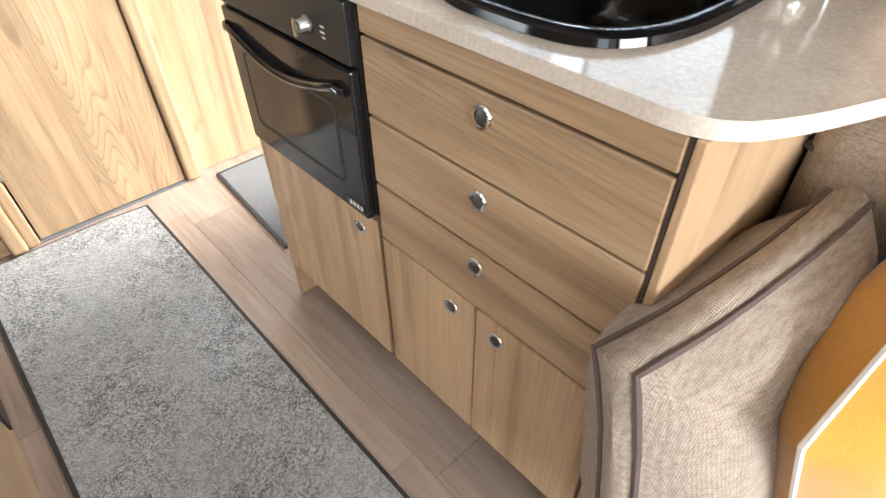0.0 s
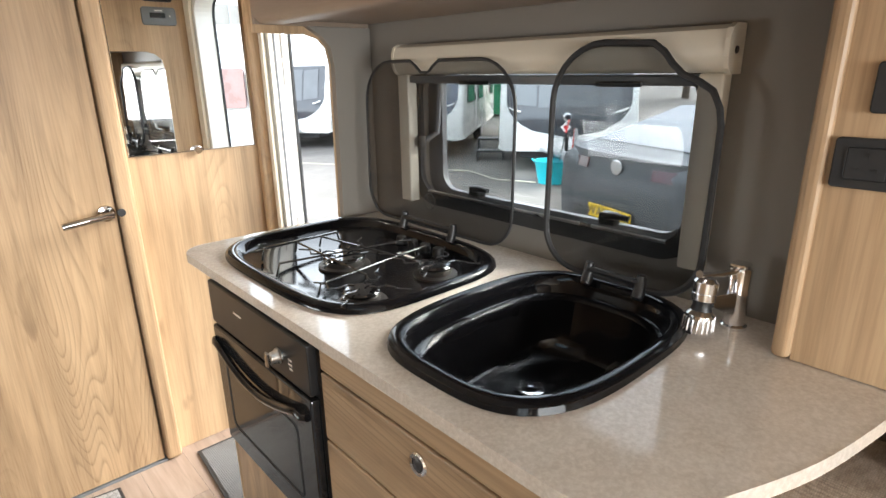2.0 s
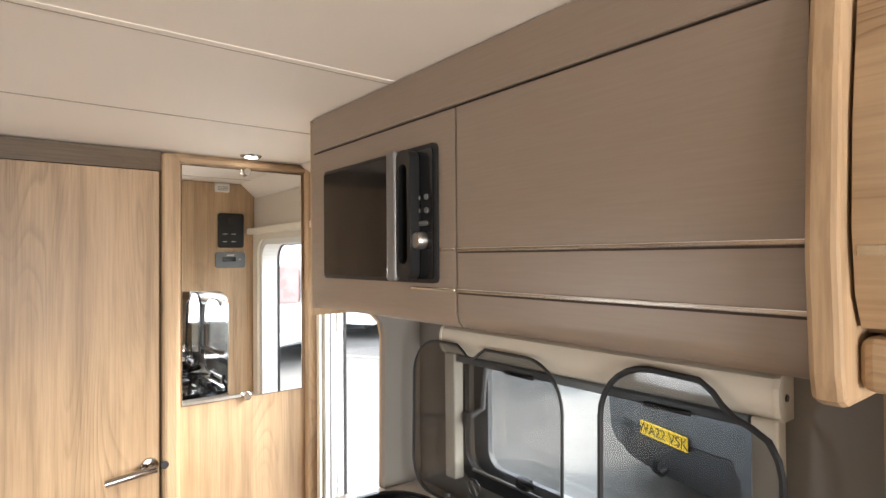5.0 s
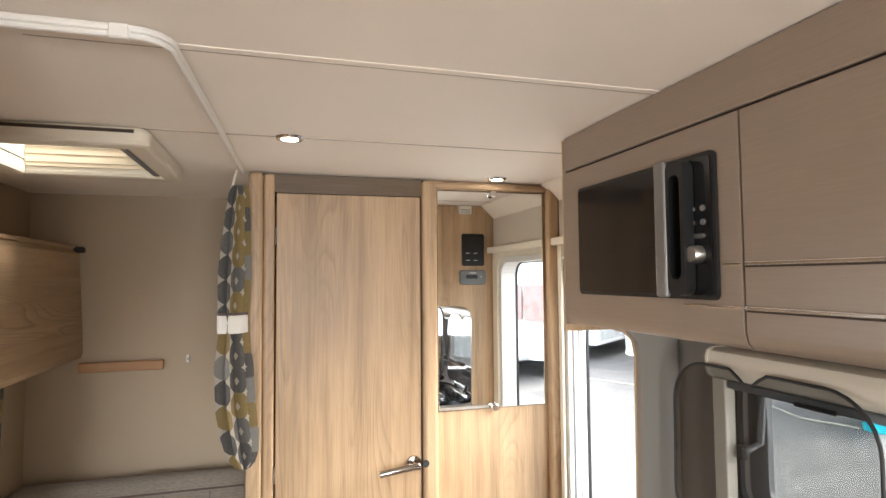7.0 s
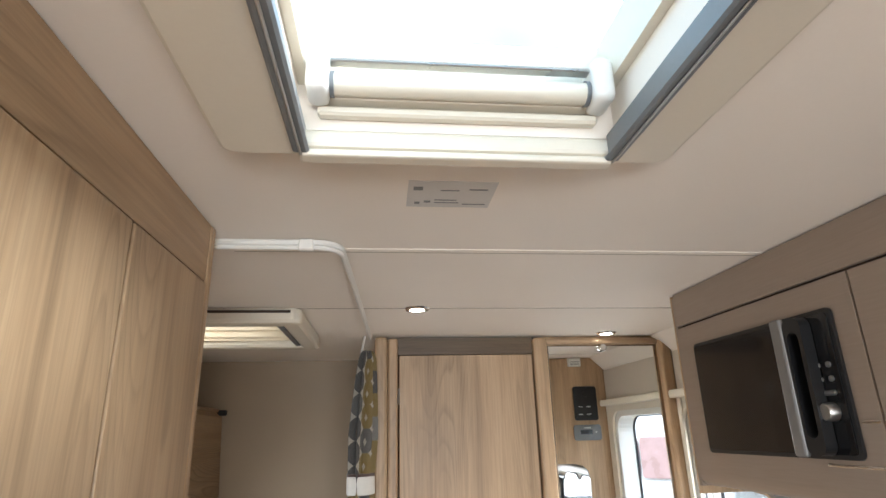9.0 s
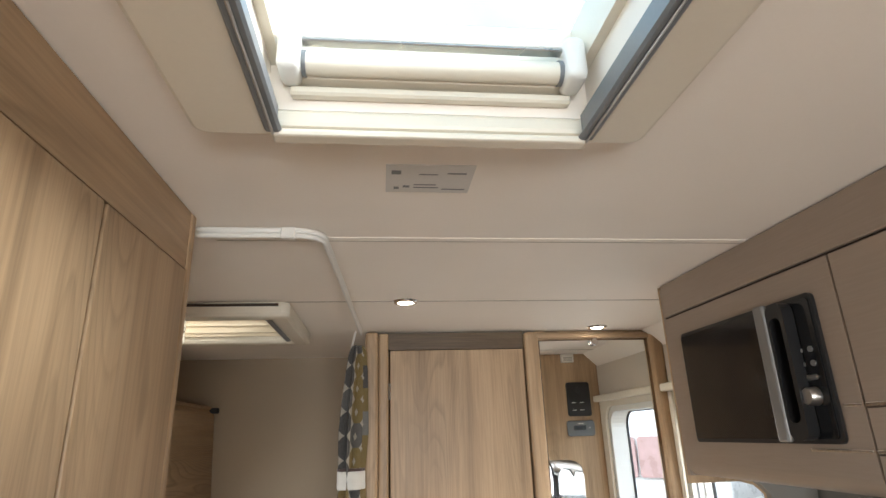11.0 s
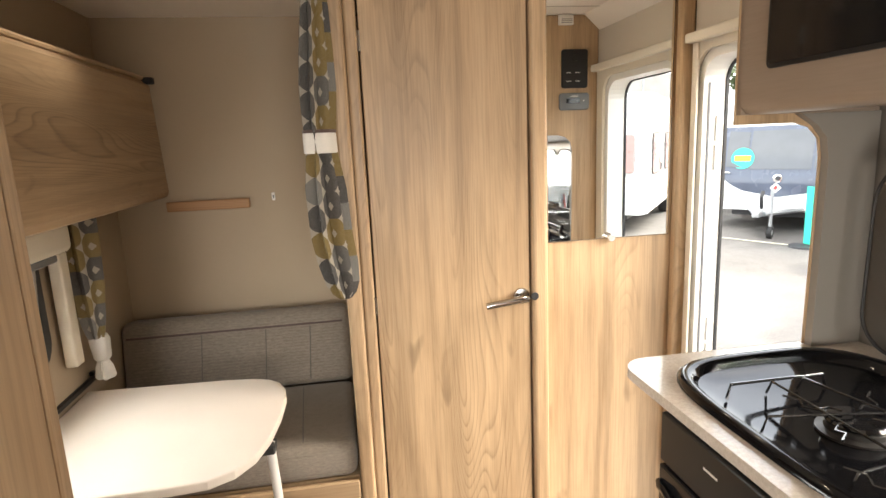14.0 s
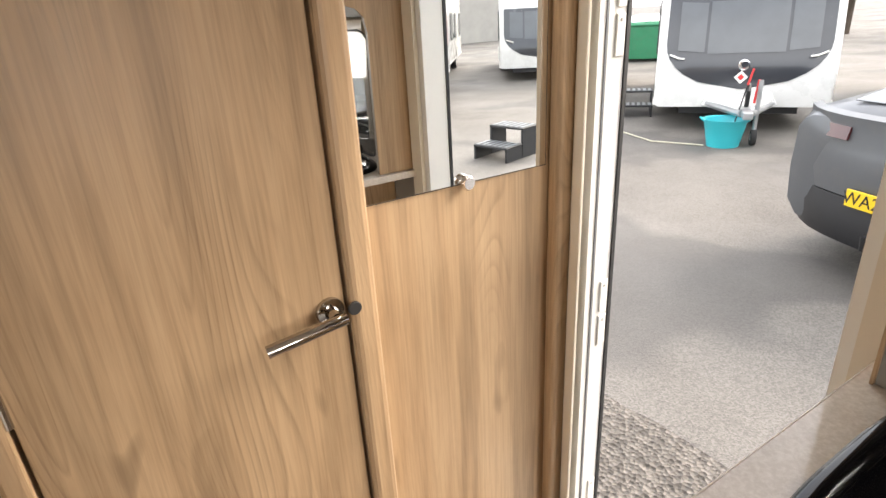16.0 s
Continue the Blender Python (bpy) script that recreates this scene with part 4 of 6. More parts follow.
part("control_panel", prism("x", rrect(0.920, 1.558, 1.010, 1.796, 0.008), LX - 0.009, LX - 0.0062), M_darkglass, mw)
part("handle", box((LX - 0.036, 1.004, 1.553), (LX - 0.024, 1.034, 1.800), 0.005, 3), M_handle, mw, "silver bar handle")
part("handle_grip", prism("x", rrect(0.958, 1.556, 1.0038, 1.796, 0.018), LX - 0.032, LX - 0.0102, [rrect(0.968, 1.585, 0.997, 1.77, 0.013)]), M_black, mw)
for k in range(2):
    for j in range(2):
        part("button", lathe([(0.0055, 0), (0.005, 0.003)], pose(LX - 0.0092, 0.962 - 0.025 * k, 1.707 - 0.024 * j, 0, -90, 0), 12), M_steel, mw)
part("button", box((LX - 0.0125, 0.932, 1.655), (LX - 0.0092, 0.966, 1.664), 0.003), M_steel, mw)
part("dial", lathe([(0.016, 0), (0.0155, 0.014), (0.013, 0.018)], pose(LX - 0.0092, 0.950, 1.628, 0, -90, 0), 20), M_steel, mw, "silver dial", True)

# control panels on the end cheek
CY = LY1 + 0.0182
pan = thing("control_panel", 0.94, CY, 1.73, "black caravan control panel screwed to the oak cheek", "control panel")
part("face", prism("y", [(z, x) for x, z in rrect(0.885, 1.648, 1.002, 1.808, 0.012)], CY, CY + 0.012, bevel=0.003), M_black, pan)
prints("key", "y", [(1.675 + 0.035 * j, 0.905 + 0.04 * k, 1.678 + 0.035 * j, 0.925 + 0.04 * k) for k in range(2) for j in range(2)], CY + 0.0121, CY + 0.0126, M_white, pan)
part("dial", lathe([(0.014, 0), (0.013, 0.004)], pose(0.943, CY + 0.0122, 1.772, -90), 18), M_gasket, pan)
pan2 = thing("heating_panel", 0.94, CY, 1.59, "dark grey heating display panel", "control panel")
part("face", prism("y", [(z, x) for x, z in rrect(0.873, 1.556, 1.010, 1.628, 0.014)], CY, CY + 0.010, bevel=0.003), M_rail, pan2)
part("display", box((0.905, CY + 0.0101, 1.585), (0.965, CY + 0.0108, 1.605)), M_darkglass, pan2)
prints("print", "y", [(1.612, 0.925, 1.616, 0.957), (1.592, 0.98, 1.596, 0.987)], CY + 0.0101, CY + 0.0107, M_white, pan2)
det = thing("alarm_box", 0.905, CY, 1.93, "small white alarm box under the ceiling", "alarm")
part("case", box((0.872, CY, 1.905), (0.935, CY + 0.02, 1.946), 0.003, 2), M_white, det)
prints("grille", "y", [(1.912 + 0.007 * k, 0.88, 1.9145 + 0.007 * k, 0.927) for k in range(3)], CY + 0.0201, CY + 0.0206, M_rail, det)

# ---- oak side board with sockets, and the lounge locker ----
board = thing("side_board", 1.0, 0.0, 0.966, "oak wall board behind the lounge seat with dark sockets", "wall panel")
part("face", box((0.947, -1.6, 0.80), (XR - 0.002, 0.150, 1.47)), M_oak, board)
part("face", box((0.947, 0.150, 0.9665), (XR - 0.002, 0.300, 1.47)), M_oak, board)
part("lipping", box((0.938, 0.3002, 0.9665), (XR - 0.002, 0.325, 1.47), 0.009, 3), M_oak, board, "rounded oak lipping")


def socket(y0, y1, z0, z1, holes, label):
    so = thing("wall_socket", 0.945, (y0 + y1) / 2, z0, label, "socket")
    part("plate", prism("x", rrect(y0, z0, y1, z1, 0.005), 0.937, 0.9468, bevel=0.002), M_gasket, so)
    for (cy, cz) in holes:
        part("rocker", box((0.9345, cy - 0.022, cz - 0.02), (0.9368, cy + 0.022, cz + 0.02), 0.002), M_gasket, so)
        prints("pin_hole", "x", [(cy - 0.002, cz + 0.008, cy + 0.002, cz + 0.015), (cy - 0.012, cz - 0.008, cy - 0.006, cz - 0.005), (cy + 0.006, cz - 0.008, cy + 0.012, cz - 0.005)], 0.9338, 0.9344, M_black, so)
    return so


socket(0.12, 0.267, 1.307, 1.365, [], "dark grey twin switch plate on the oak board")
socket(0.147, 0.294, 1.217, 1.278, [(0.258, 1.248), (0.183, 1.248)], "dark grey double mains socket on the oak board")

lounge = thing("lounge_locker", 0.9, -0.5, 1.46, "oak overhead lounge locker with a rounded end cheek", "overhead locker")
ch = [(1.458, 0.72), (1.465, 0.706), (1.49, 0.70), (1.60, 0.694), (1.75, 0.706), (1.947, 0.735), (1.947, XR - 0.002), (1.458, XR - 0.002)]
part("end_cheek", prism("y", ch, 0.292, 0.320, bevel=0.006), M_oak, lounge, "rounded oak end cheek")
part("base", box((0.735, -1.6, 1.4705), (XR - 0.002, 0.2915, 1.522), 0.012, 3), M_oak_flat, lounge)
part("top", box((0.76, -1.6, 1.84), (XR - 0.002, 0.2915, CEIL - 0.001)), M_oak_flat, lounge)
part("carcass", box((0.77, -1.6, 1.5225), (XR - 0.002, 0.2915, 1.8395)), M_oak_flat, lounge)
for y0, y1 in ((-0.65, 0.288), (-1.6, -0.655)):
    d = part("flap", loft([[(x, y, z) for x, z in ((0.738, 1.53), (0.722, 1.56), (0.716, 1.62), (0.724, 1.72), (0.744, 1.835), (0.760, 1.835), (0.741, 1.72), (0.734, 1.62), (0.739, 1.56), (0.752, 1.53))] for y in (y0, y1)]), M_oak_flat, lounge, "curved oak locker flap", True)
    part("inlay", box((0.7145, y0 + 0.004, 1.596), (0.7185, y1 - 0.004, 1.605)), M_inlay, d, "chrome inlay strip")

# ---- lounge sofa and scatter cushions ----


def pad(lo, hi, r=0.035):
    """A stuffed block with soft edges."""
    return box(lo, hi, r, 4)


sofa = thing("lounge_sofa", 0.77, -0.8, 0, "taupe woven lounge sofa along the side wall", "sofa")
part("base", box((0.50, -2.1, 0.0), (XR - 0.002, 0.305, 0.215)), M_oak_flat, sofa)
part("seat_edge", tube([(0.492, -2.1, 0.222), (0.492, 0.18, 0.222), (0.505, 0.25, 0.222), (0.54, 0.295, 0.222)], 0.014, 10), M_oak_flat, sofa, "bent pale wood seat rail", True)
part("seat_cushion", pad((0.47, -2.1, 0.237), (0.92, 0.308, 0.35), 0.04), M_taupe_fabric, sofa, "", True)
part("back_cushion", pad((0.84, -2.1, 0.37), (XR - 0.004, 0.312, 0.855), 0.05), M_taupe_fabric, sofa, "", True)
part("piping", tube([(0.846, -2.05, 0.79), (0.846, 0.27, 0.79), (0.87, 0.314, 0.79), (1.0, 0.314, 0.79)], 0.005, 6), M_piping, sofa, "brown piping")


def cushion(name, m, size, thick, mat, pipe, label, seed, band=0.0, group="scatter cushions"):
    """A square scatter cushion, full in the middle and pinched at its corners, with a piped edge."""
    th = new(name)
    th.matrix_basis = m
    tagged(th, label, "cushion", group)
    n, rnd = 14, random.Random(seed)
    bm = bmesh.new()
    off = (rnd.random() * 9, rnd.random() * 9, rnd.random() * 9)

    def at(u, v, s):
        if band:
            rub = noise.noise(Vector((u * 5 + off[1], v * 5 + off[2], 0.0))) * 0.006 * max(u * u, v * v)
            pu, pv = u * (0.97 - 0.06 * (1 - v * v) * u * u) + rub, v * (0.97 - 0.06 * (1 - u * u) * v * v) - rub
            h = max(0.0, (1 - u ** 4) * (1 - v ** 4)) ** 0.6
            w = noise.noise(Vector((u * 2.4 + off[0], v * 2.4 + off[1], s + off[2]))) * 0.016 * h
            edge = 1 - 0.03 * (1 - abs(u) ** 3 * 1.0) * (abs(v) > 0.98) - 0.03 * (1 - abs(v) ** 3) * (abs(u) > 0.98)
            return m @ Vector((pu * edge * size / 2, pv * edge * size / 2, s * (band / 2 + (thick - band) / 2 * h) + w))
        pin = 1 - 0.10 * (1 - abs(u) * abs(v)) * max(abs(u), abs(v))
        h = ((1 - u * u) * (1 - v * v)) ** 0.42
        w = noise.noise(Vector((u * 1.8 + off[0], v * 1.8 + off[1], s + off[2]))) * 0.012 * h
        return m @ Vector((u * pin * size / 2, v * pin * size / 2, s * (band / 2 + (thick - band) / 2 * h + w)))

    grids = []
    for s in (1, -1):
        g = [[bm.verts.new(at(2 * i / n - 1, 2 * j / n - 1, s)) for j in range(n + 1)] for i in range(n + 1)]
        for i in range(n):
            for j in range(n):
                f = (g[i][j], g[i + 1][j], g[i + 1][j + 1], g[i][j + 1])
                bm.faces.new(f if s > 0 else f[::-1])
        grids.append(g)
    if band:
        order = [(i, 0) for i in range(n)] + [(n, j) for j in range(n)] + [(n - i, n) for i in range(n)] + [(0, n - j) for j in range(n)]
        inv = m.inverted()
        rows = [[grids[1][i][j] for i, j in order]]
        for f, puff in ((0.3, 0.012), (0.55, 0.015), (0.8, 0.010)):
            row = []
            for q, (i, j) in enumerate(order):
                a, b = inv @ grids[1][i][j].co, inv @ grids[0][i][j].co
                p = a.lerp(b, f)
                flat = Vector((p.x, p.y, 0)).normalized() * (puff + 0.004 * noise.noise(Vector((q * 0.37, f * 3, seed))))
                row.append(bm.verts.new(m @ (p + flat)))
            rows.append(row)
        rows.append([grids[0][i][j] for i, j in order])
        for ra, rb in zip(rows, rows[1:]):
            for q in range(len(order)):
                k = (q + 1) % len(order)
                bm.faces.new((ra[q], ra[k], rb[k], rb[q]))
    bmesh.ops.remove_doubles(bm, verts=bm.verts, dist=0.0005)
    part("cover", bm, mat, th, "", True)
    ring = [(2 * i / n - 1, -1) for i in range(n)] + [(1, 2 * i / n - 1) for i in range(n)] + [(1 - 2 * i / n, 1) for i in range(n)] + [(-1, 1 - 2 * i / n) for i in range(n)]
    for sgn in (1, -1) if band else (0,):
        part("piping", tube([at(u, v, sgn) for u, v in ring], 0.0052 if band else 0.0038, 6, closed=True), pipe, th, "", True)
    return th


def framed(c, right, up):
    r, u = Vector(right).normalized(), Vector(up)
    u = (u - r * u.dot(r)).normalized()
    f = r.cross(u)
    return Matrix.Translation(c) @ Matrix((r, u, f)).transposed().to_4x4()


cushion("scatter_cushion", framed((0.60, 0.222, 0.545), (0.44, -0.06, 0.0), (-0.09, 0.07, 0.31)), 0.46, 0.21, M_taupe_fabric, M_piping, "taupe woven scatter cushion with brown piping leaning on the kitchen end", 3, 0.05)
cushion("scatter_cushion", framed((0.70, 0.085, 0.60), (0.38, -0.03, 0.12), (-0.13, 0.06, 0.36)), 0.40, 0.19, M_yellow, M_white_piping, "mustard yellow scatter cushion with white piping", 5)

# ---- wardrobe ----
WX, WY1 = -0.33, 0.957
ward = thing("wardrobe", -0.64, 0.4, 0, "tall oak-foil wardrobe with oval chrome catches", "wardrobe")
part("carcass", box((XL + 0.002, -0.25, 0.0), (WX - 0.019, WY1 - 0.022, CEIL - 0.001)), M_carcass, ward)
part("end_panel", box((XL + 0.003, WY1 - 0.021, 0.0), (WX - 0.001, WY1, CEIL - 0.0012), 0.004, 2), M_oak, ward)
part("header", box((WX - 0.0185, -0.25, 1.852), (WX - 0.004, WY1 - 0.0215, CEIL - 0.002)), M_oak_flat, ward)
for y0, y1, ky in ((0.657, 0.932, 0.692), (0.352, 0.651, 0.597), (0.05, 0.346, 0.297), (-0.25, 0.044, 0.0)):
    d = part("door", box((WX - 0.0185, y0, 0.06), (WX, y1, 1.848), 0.0025, 2), M_oak_door, ward, "oak-foil wardrobe door")
    ov = [(ky + 0.0155 * math.cos(a * math.pi / 14), 1.385 + 0.0225 * math.sin(a * math.pi / 14)) for a in range(28)]
    iv = [(ky + 0.0105 * math.cos(a * math.pi / 14), 1.385 + 0.0165 * math.sin(a * math.pi / 14)) for a in range(28)]
    part("catch_ring", prism("x", ov, WX + 0.0002, WX + 0.007, [iv], bevel=0.0015), M_chrome, d, "oval chrome catch")
    part("catch_bowl", prism("x", iv, WX + 0.0003, WX + 0.0022, bevel=0.0012), M_chrome, d)

# ---- rear dinette ----
ds = thing("dinette_bench", -0.5, 2.45, 0, "grey upholstered dinette seat against the rear wall", "bench")
part("base", box((XL + 0.003, 2.10, 0.0), (-0.0785, YB - 0.003, 0.385)), M_oak_across, ds)
part("edge_rail", box((XL + 0.003, 2.066, 0.315), (-0.0785, 2.084, 0.385), 0.004), M_oak_across, ds, "pale oak seat rail")
seat = part("seat_cushion", pad((XL + 0.005, 2.080, 0.388), (-0.080, 2.60, 0.512), 0.035), M_grey_fabric, ds, "", True)
lean = Matrix.Translation((0, 2.62, 0.43)) @ Matrix.Rotation(radians(-9), 4, "X") @ Matrix.Translation((0, -2.62, -0.43))
bm = pad((XL + 0.005, 2.55, 0.505), (-0.080, 2.675, 0.814), 0.04)
bmesh.ops.transform(bm, matrix=lean, verts=bm.verts)
back = part("back_cushion", bm, M_grey_fabric, ds, "", True)
part("piping", tube([lean @ Vector((x, 2.5495, 0.752)) for x in (XL + 0.03, -0.6, -0.3, -0.11)], 0.0045, 6), M_piping, back, "dark brown piping")
for x in (-0.66, -0.42, -0.25):
    part("seam", tube([lean @ Vector((x + 0.004 * k, 2.5495, z)) for k, z in enumerate((0.53, 0.60, 0.67, 0.745))], 0.0022, 5), M_seam, back)
    part("seam", tube([(x - 0.01 * k, y, 0.5125) for k, y in enumerate((2.12, 2.25, 2.4, 2.55))], 0.0022, 5), M_seam, seat)
ds2 = thing("dinette_bench", -0.64, 1.2, 0, "grey upholstered dinette seat against the wardrobe", "bench")
part("base", box((XL + 0.003, WY1 + 0.002, 0.0), (-0.238, 1.60, 0.27), 0.003), M_oak_flat, ds2)
part("seat_cushion", pad((XL + 0.005, WY1 + 0.004, 0.272), (-0.245, 1.61, 0.41), 0.035), M_grey_fabric, ds2, "", True)
part("vent", box((-0.2375, 1.36, 0.03), (-0.232, 1.50, 0.075), 0.002), M_black, ds2, "black plastic air vent")

table = thing("dinette_table", -0.62, 1.95, 0, "pale laminate drop-leaf dinette table with a white folding leg", "table")
ring = [(XL + 0.012, 1.66), (-0.50, 1.66), (-0.42, 1.668), (-0.365, 1.70), (-0.325, 1.76), (-0.30, 1.85), (-0.286, 1.98), (-0.284, 2.09), (-0.292, 2.15), (-0.315, 2.205), (-0.352, 2.24), (-0.41, 2.262), (-0.50, 2.275), (XL + 0.012, 2.30)]
part("tabletop", prism("z", ring, 0.665, 0.69, bevel=0.004), M_table, table)
part("leg", tube([(-0.305, 1.86, 0.664), (-0.30, 1.87, 0.5), (-0.295, 1.90, 0.0)], 0.0125, 12), M_white, table, "white tubular leg", True)
part("leg_bracket", box((-0.33, 1.835, 0.640), (-0.29, 1.885, 0.6645), 0.004), M_gasket, table)
rail = thing("table_rail", XL, 2.0, 0.7, "black table rail fixed to the side wall", "rail")
part("bar", box((XL + 0.001, 1.62, 0.702), (XL + 0.014, 2.36, 0.722), 0.003), M_black, rail)
part("end_stop", box((XL + 0.001, 2.345, 0.7222), (XL + 0.016, 2.365, 0.738), 0.003), M_black, rail)

bunk = thing("fold_up_bunk", -0.85, 1.9, 1.27, "oak-foil fold-down bunk closed against the side wall", "bunk")
prof = [(1.272, XL + 0.002), (1.272, -0.775), (1.280, -0.752), (1.30, -0.745), (1.70, -0.765), (1.722, -0.785), (1.728, XL + 0.002)]
part("front_panel", prism("y", prof, 0.962, 2.766, bevel=0.004), M_oak_flat, bunk)
part("top_edge", tube([(-0.782, 0.965, 1.728), (-0.782, 2.764, 1.728)], 0.008, 8), M_oak_flat, bunk)
part("catch", box((-0.79, 2.735, 1.706), (-0.745, 2.768, 1.73), 0.004), M_gasket, bunk, "dark corner catch")
for y in (2.3, 2.5, 2.7):
    part("screw_cap", lathe([(0.006, 0), (0.005, 0.003)], pose(-0.80, y, 1.2718, 180), 10), M_black, bunk)
single("wall_batten", box((-0.76, YB - 0.028, 1.217), (-0.444, YB - 0.0005, 1.257), 0.005, 2), M_batten, "brown wooden bunk support batten on the rear wall", "batten")
hk = thing("ladder_socket", -0.352, YB, 1.255, "small steel fixing plate on the rear wall", "fixing")
part("plate", box((-0.359, YB - 0.006, 1.240), (-0.345, YB - 0.0005, 1.272), 0.002), M_steel, hk)
part("slot", box((-0.3545, YB - 0.0075, 1.248), (-0.3495, YB - 0.0062, 1.262)), M_black, hk)

lw = thing("window_2", XL, 1.73, 0.87, "side window by the dinette with black seal", "window", kind="structure")
part("window_frame", prism("x", rrect(LW[0] - 0.02, LW[1] - 0.02, LW[2] + 0.02, LW[3] + 0.02, 0.08), XL + 0.0005, XL + 0.014, [rrect(LW[0] + 0.03, LW[1] + 0.03, LW[2] - 0.03, LW[3] - 0.03, 0.06)]), M_gasket, lw, "", True)
part("stay", tube([(XL + 0.02, 2.07, 1.02), (XL + 0.03, 2.07, 1.16)], 0.011, 10), M_steel, lw, "window stay")
g = part("pane", prism("x", rrect(LW[0], LW[1], LW[2], LW[3], 0.06), XL - 0.03, XL - 0.026), M_glass, lw)
g.visible_shadow = False
bl2 = thing("window_blind", XL, 1.75, 1.2, "cream roller blind over the dinette window", "blind")
part("cassette", box((XL + 0.001, 1.28, 1.17), (XL + 0.07, 2.24, 1.26), 0.02, 3), M_cream, bl2, "", True)
part("pull_bar", box((XL + 0.02, 1.32, 1.145), (XL + 0.045, 2.19, 1.168), 0.004), M_rail, bl2)
part("side_channel", box((XL + 0.0145, 2.185, 0.815), (XL + 0.05, 2.235, 1.169), 0.005, 2), M_cream, bl2)


def drape(name, cx, cy, rows, folds, amp, mat, uw, label, seed=0, flat=1.0, sway=0.0):
    """Gathered cloth: closed folds that swell and gather from row to row of (z, radius)."""
    n = folds * 6
    rings, rnd = [], random.Random(seed)
    ph = rnd.random() * 6
    for z, r in rows:
        ring = []
        for k in range(n):
            a = 2 * math.pi * k / n
            rr = r * (1 + amp * math.sin(folds * a + ph + 0.3 * z) + 0.35 * amp * math.sin((folds + 3) * a + 0.8 * z))
            ring.append(Vector((cx + rr * math.cos(a) + 0.012 * math.sin(3 * z) + 0.03 * max(0.0, z - 1.5) + sway * max(0.0, 1.22 - z), cy + rr * math.sin(a) * flat, z)))
        rings.append(ring)
    bm = loft(rings)
    uv = bm.loops.layers.uv.new("UVMap")
    bm.verts.ensure_lookup_table()
    index = {v: i for i, v in enumerate(bm.verts)}
    for f in bm.faces:
        cols = [index[l.vert] % n for l in f.loops]
        wrap = max(cols) - min(cols) > n / 2
        for l, c in zip(f.loops, cols):
            c = c + n if wrap and c < n / 2 else c
            l[uv].uv = (c / n * uw, l.vert.co.z)
    return bm


cur = thing("room_curtain", -0.11, 2.0, 1.0, "grey and mustard retro-print curtain gathered by a white tieback", "curtain")
rows = [(1.885, 0.018), (1.86, 0.028), (1.80, 0.034), (1.70, 0.041), (1.60, 0.046), (1.50, 0.042), (1.46, 0.036), (1.42, 0.041), (1.33, 0.053), (1.2, 0.055), (1.12, 0.053), (1.06, 0.045), (1.03, 0.032), (1.012, 0.016)]
part("cloth", drape("c", -0.104, 2.00, [(z, r * 0.84) for z, r in rows], 7, 0.32, M_curtain, 0.52, "", 1, 1.0, 0.12), M_curtain, cur, "", True)
part("tieback", drape("t", -0.104, 2.00, [(1.428, 0.0435), (1.432, 0.045), (1.478, 0.0445), (1.482, 0.043)], 5, 0.05, M_white_cloth, 0.3, "", 1), M_white_cloth, cur, "white cloth tieback", True)
part("tieback_edge", drape("t", -0.104, 2.00, [(1.4825, 0.045), (1.491, 0.045)], 5, 0.05, M_piping, 0.3, "", 1), M_piping, cur)
part("hook", tube([(-0.11, 2.06, 1.945), (-0.115, 2.03, 1.91), (-0.12, 2.0, 1.875)], 0.004, 6), M_white, cur)

cur2 = thing("window_curtain", XL + 0.06, 2.3, 0.75, "narrow retro-print window curtain tied at its foot", "curtain")
part("cloth", drape("c", XL + 0.055, 2.30, [(1.271, 0.058), (1.2, 0.056), (1.05, 0.048), (0.93, 0.034), (0.87, 0.022)], 6, 0.2, M_curtain, 0.36, "", 4, 0.9), M_curtain, cur2, "", True)
part("tieback", drape("t", XL + 0.058, 2.315, [(0.875, 0.024), (0.86, 0.031), (0.80, 0.026), (0.79, 0.02)], 5, 0.06, M_white_cloth, 0.3, "", 2), M_white_cloth, cur2, "white cloth tieback", True)
part("tail", drape("t", XL + 0.058, 2.315, [(0.79, 0.014), (0.77, 0.022), (0.735, 0.026), (0.725, 0.02)], 5, 0.25, M_white_cloth, 0.3, "", 3), M_white_cloth, cur2, "", True)

rl = thing("curtain_rail", -0.13, 1.5, 1.93, "white ceiling curtain rail bent round a corner", "curtain rail")
bend = [(-0.36, 1.0), (-0.17, 1.0)] + [(-0.17 + 0.045 * math.sin(radians(a)), 1.045 - 0.045 * math.cos(radians(a))) for a in (20, 45, 70, 90)] + [(-0.108, 1.5), (-0.09, 2.04)]
for dz, w in ((CEIL - 0.008, 0.0058), (CEIL - 0.018, 0.0042)):
    part("track", tube([(x, y, dz) for x, y in bend], w, 8), M_white, rl, "", True)
part("rail_joiner", box((-0.20, 0.993, CEIL - 0.024), (-0.172, 1.007, CEIL - 0.002), 0.003), M_white, rl)


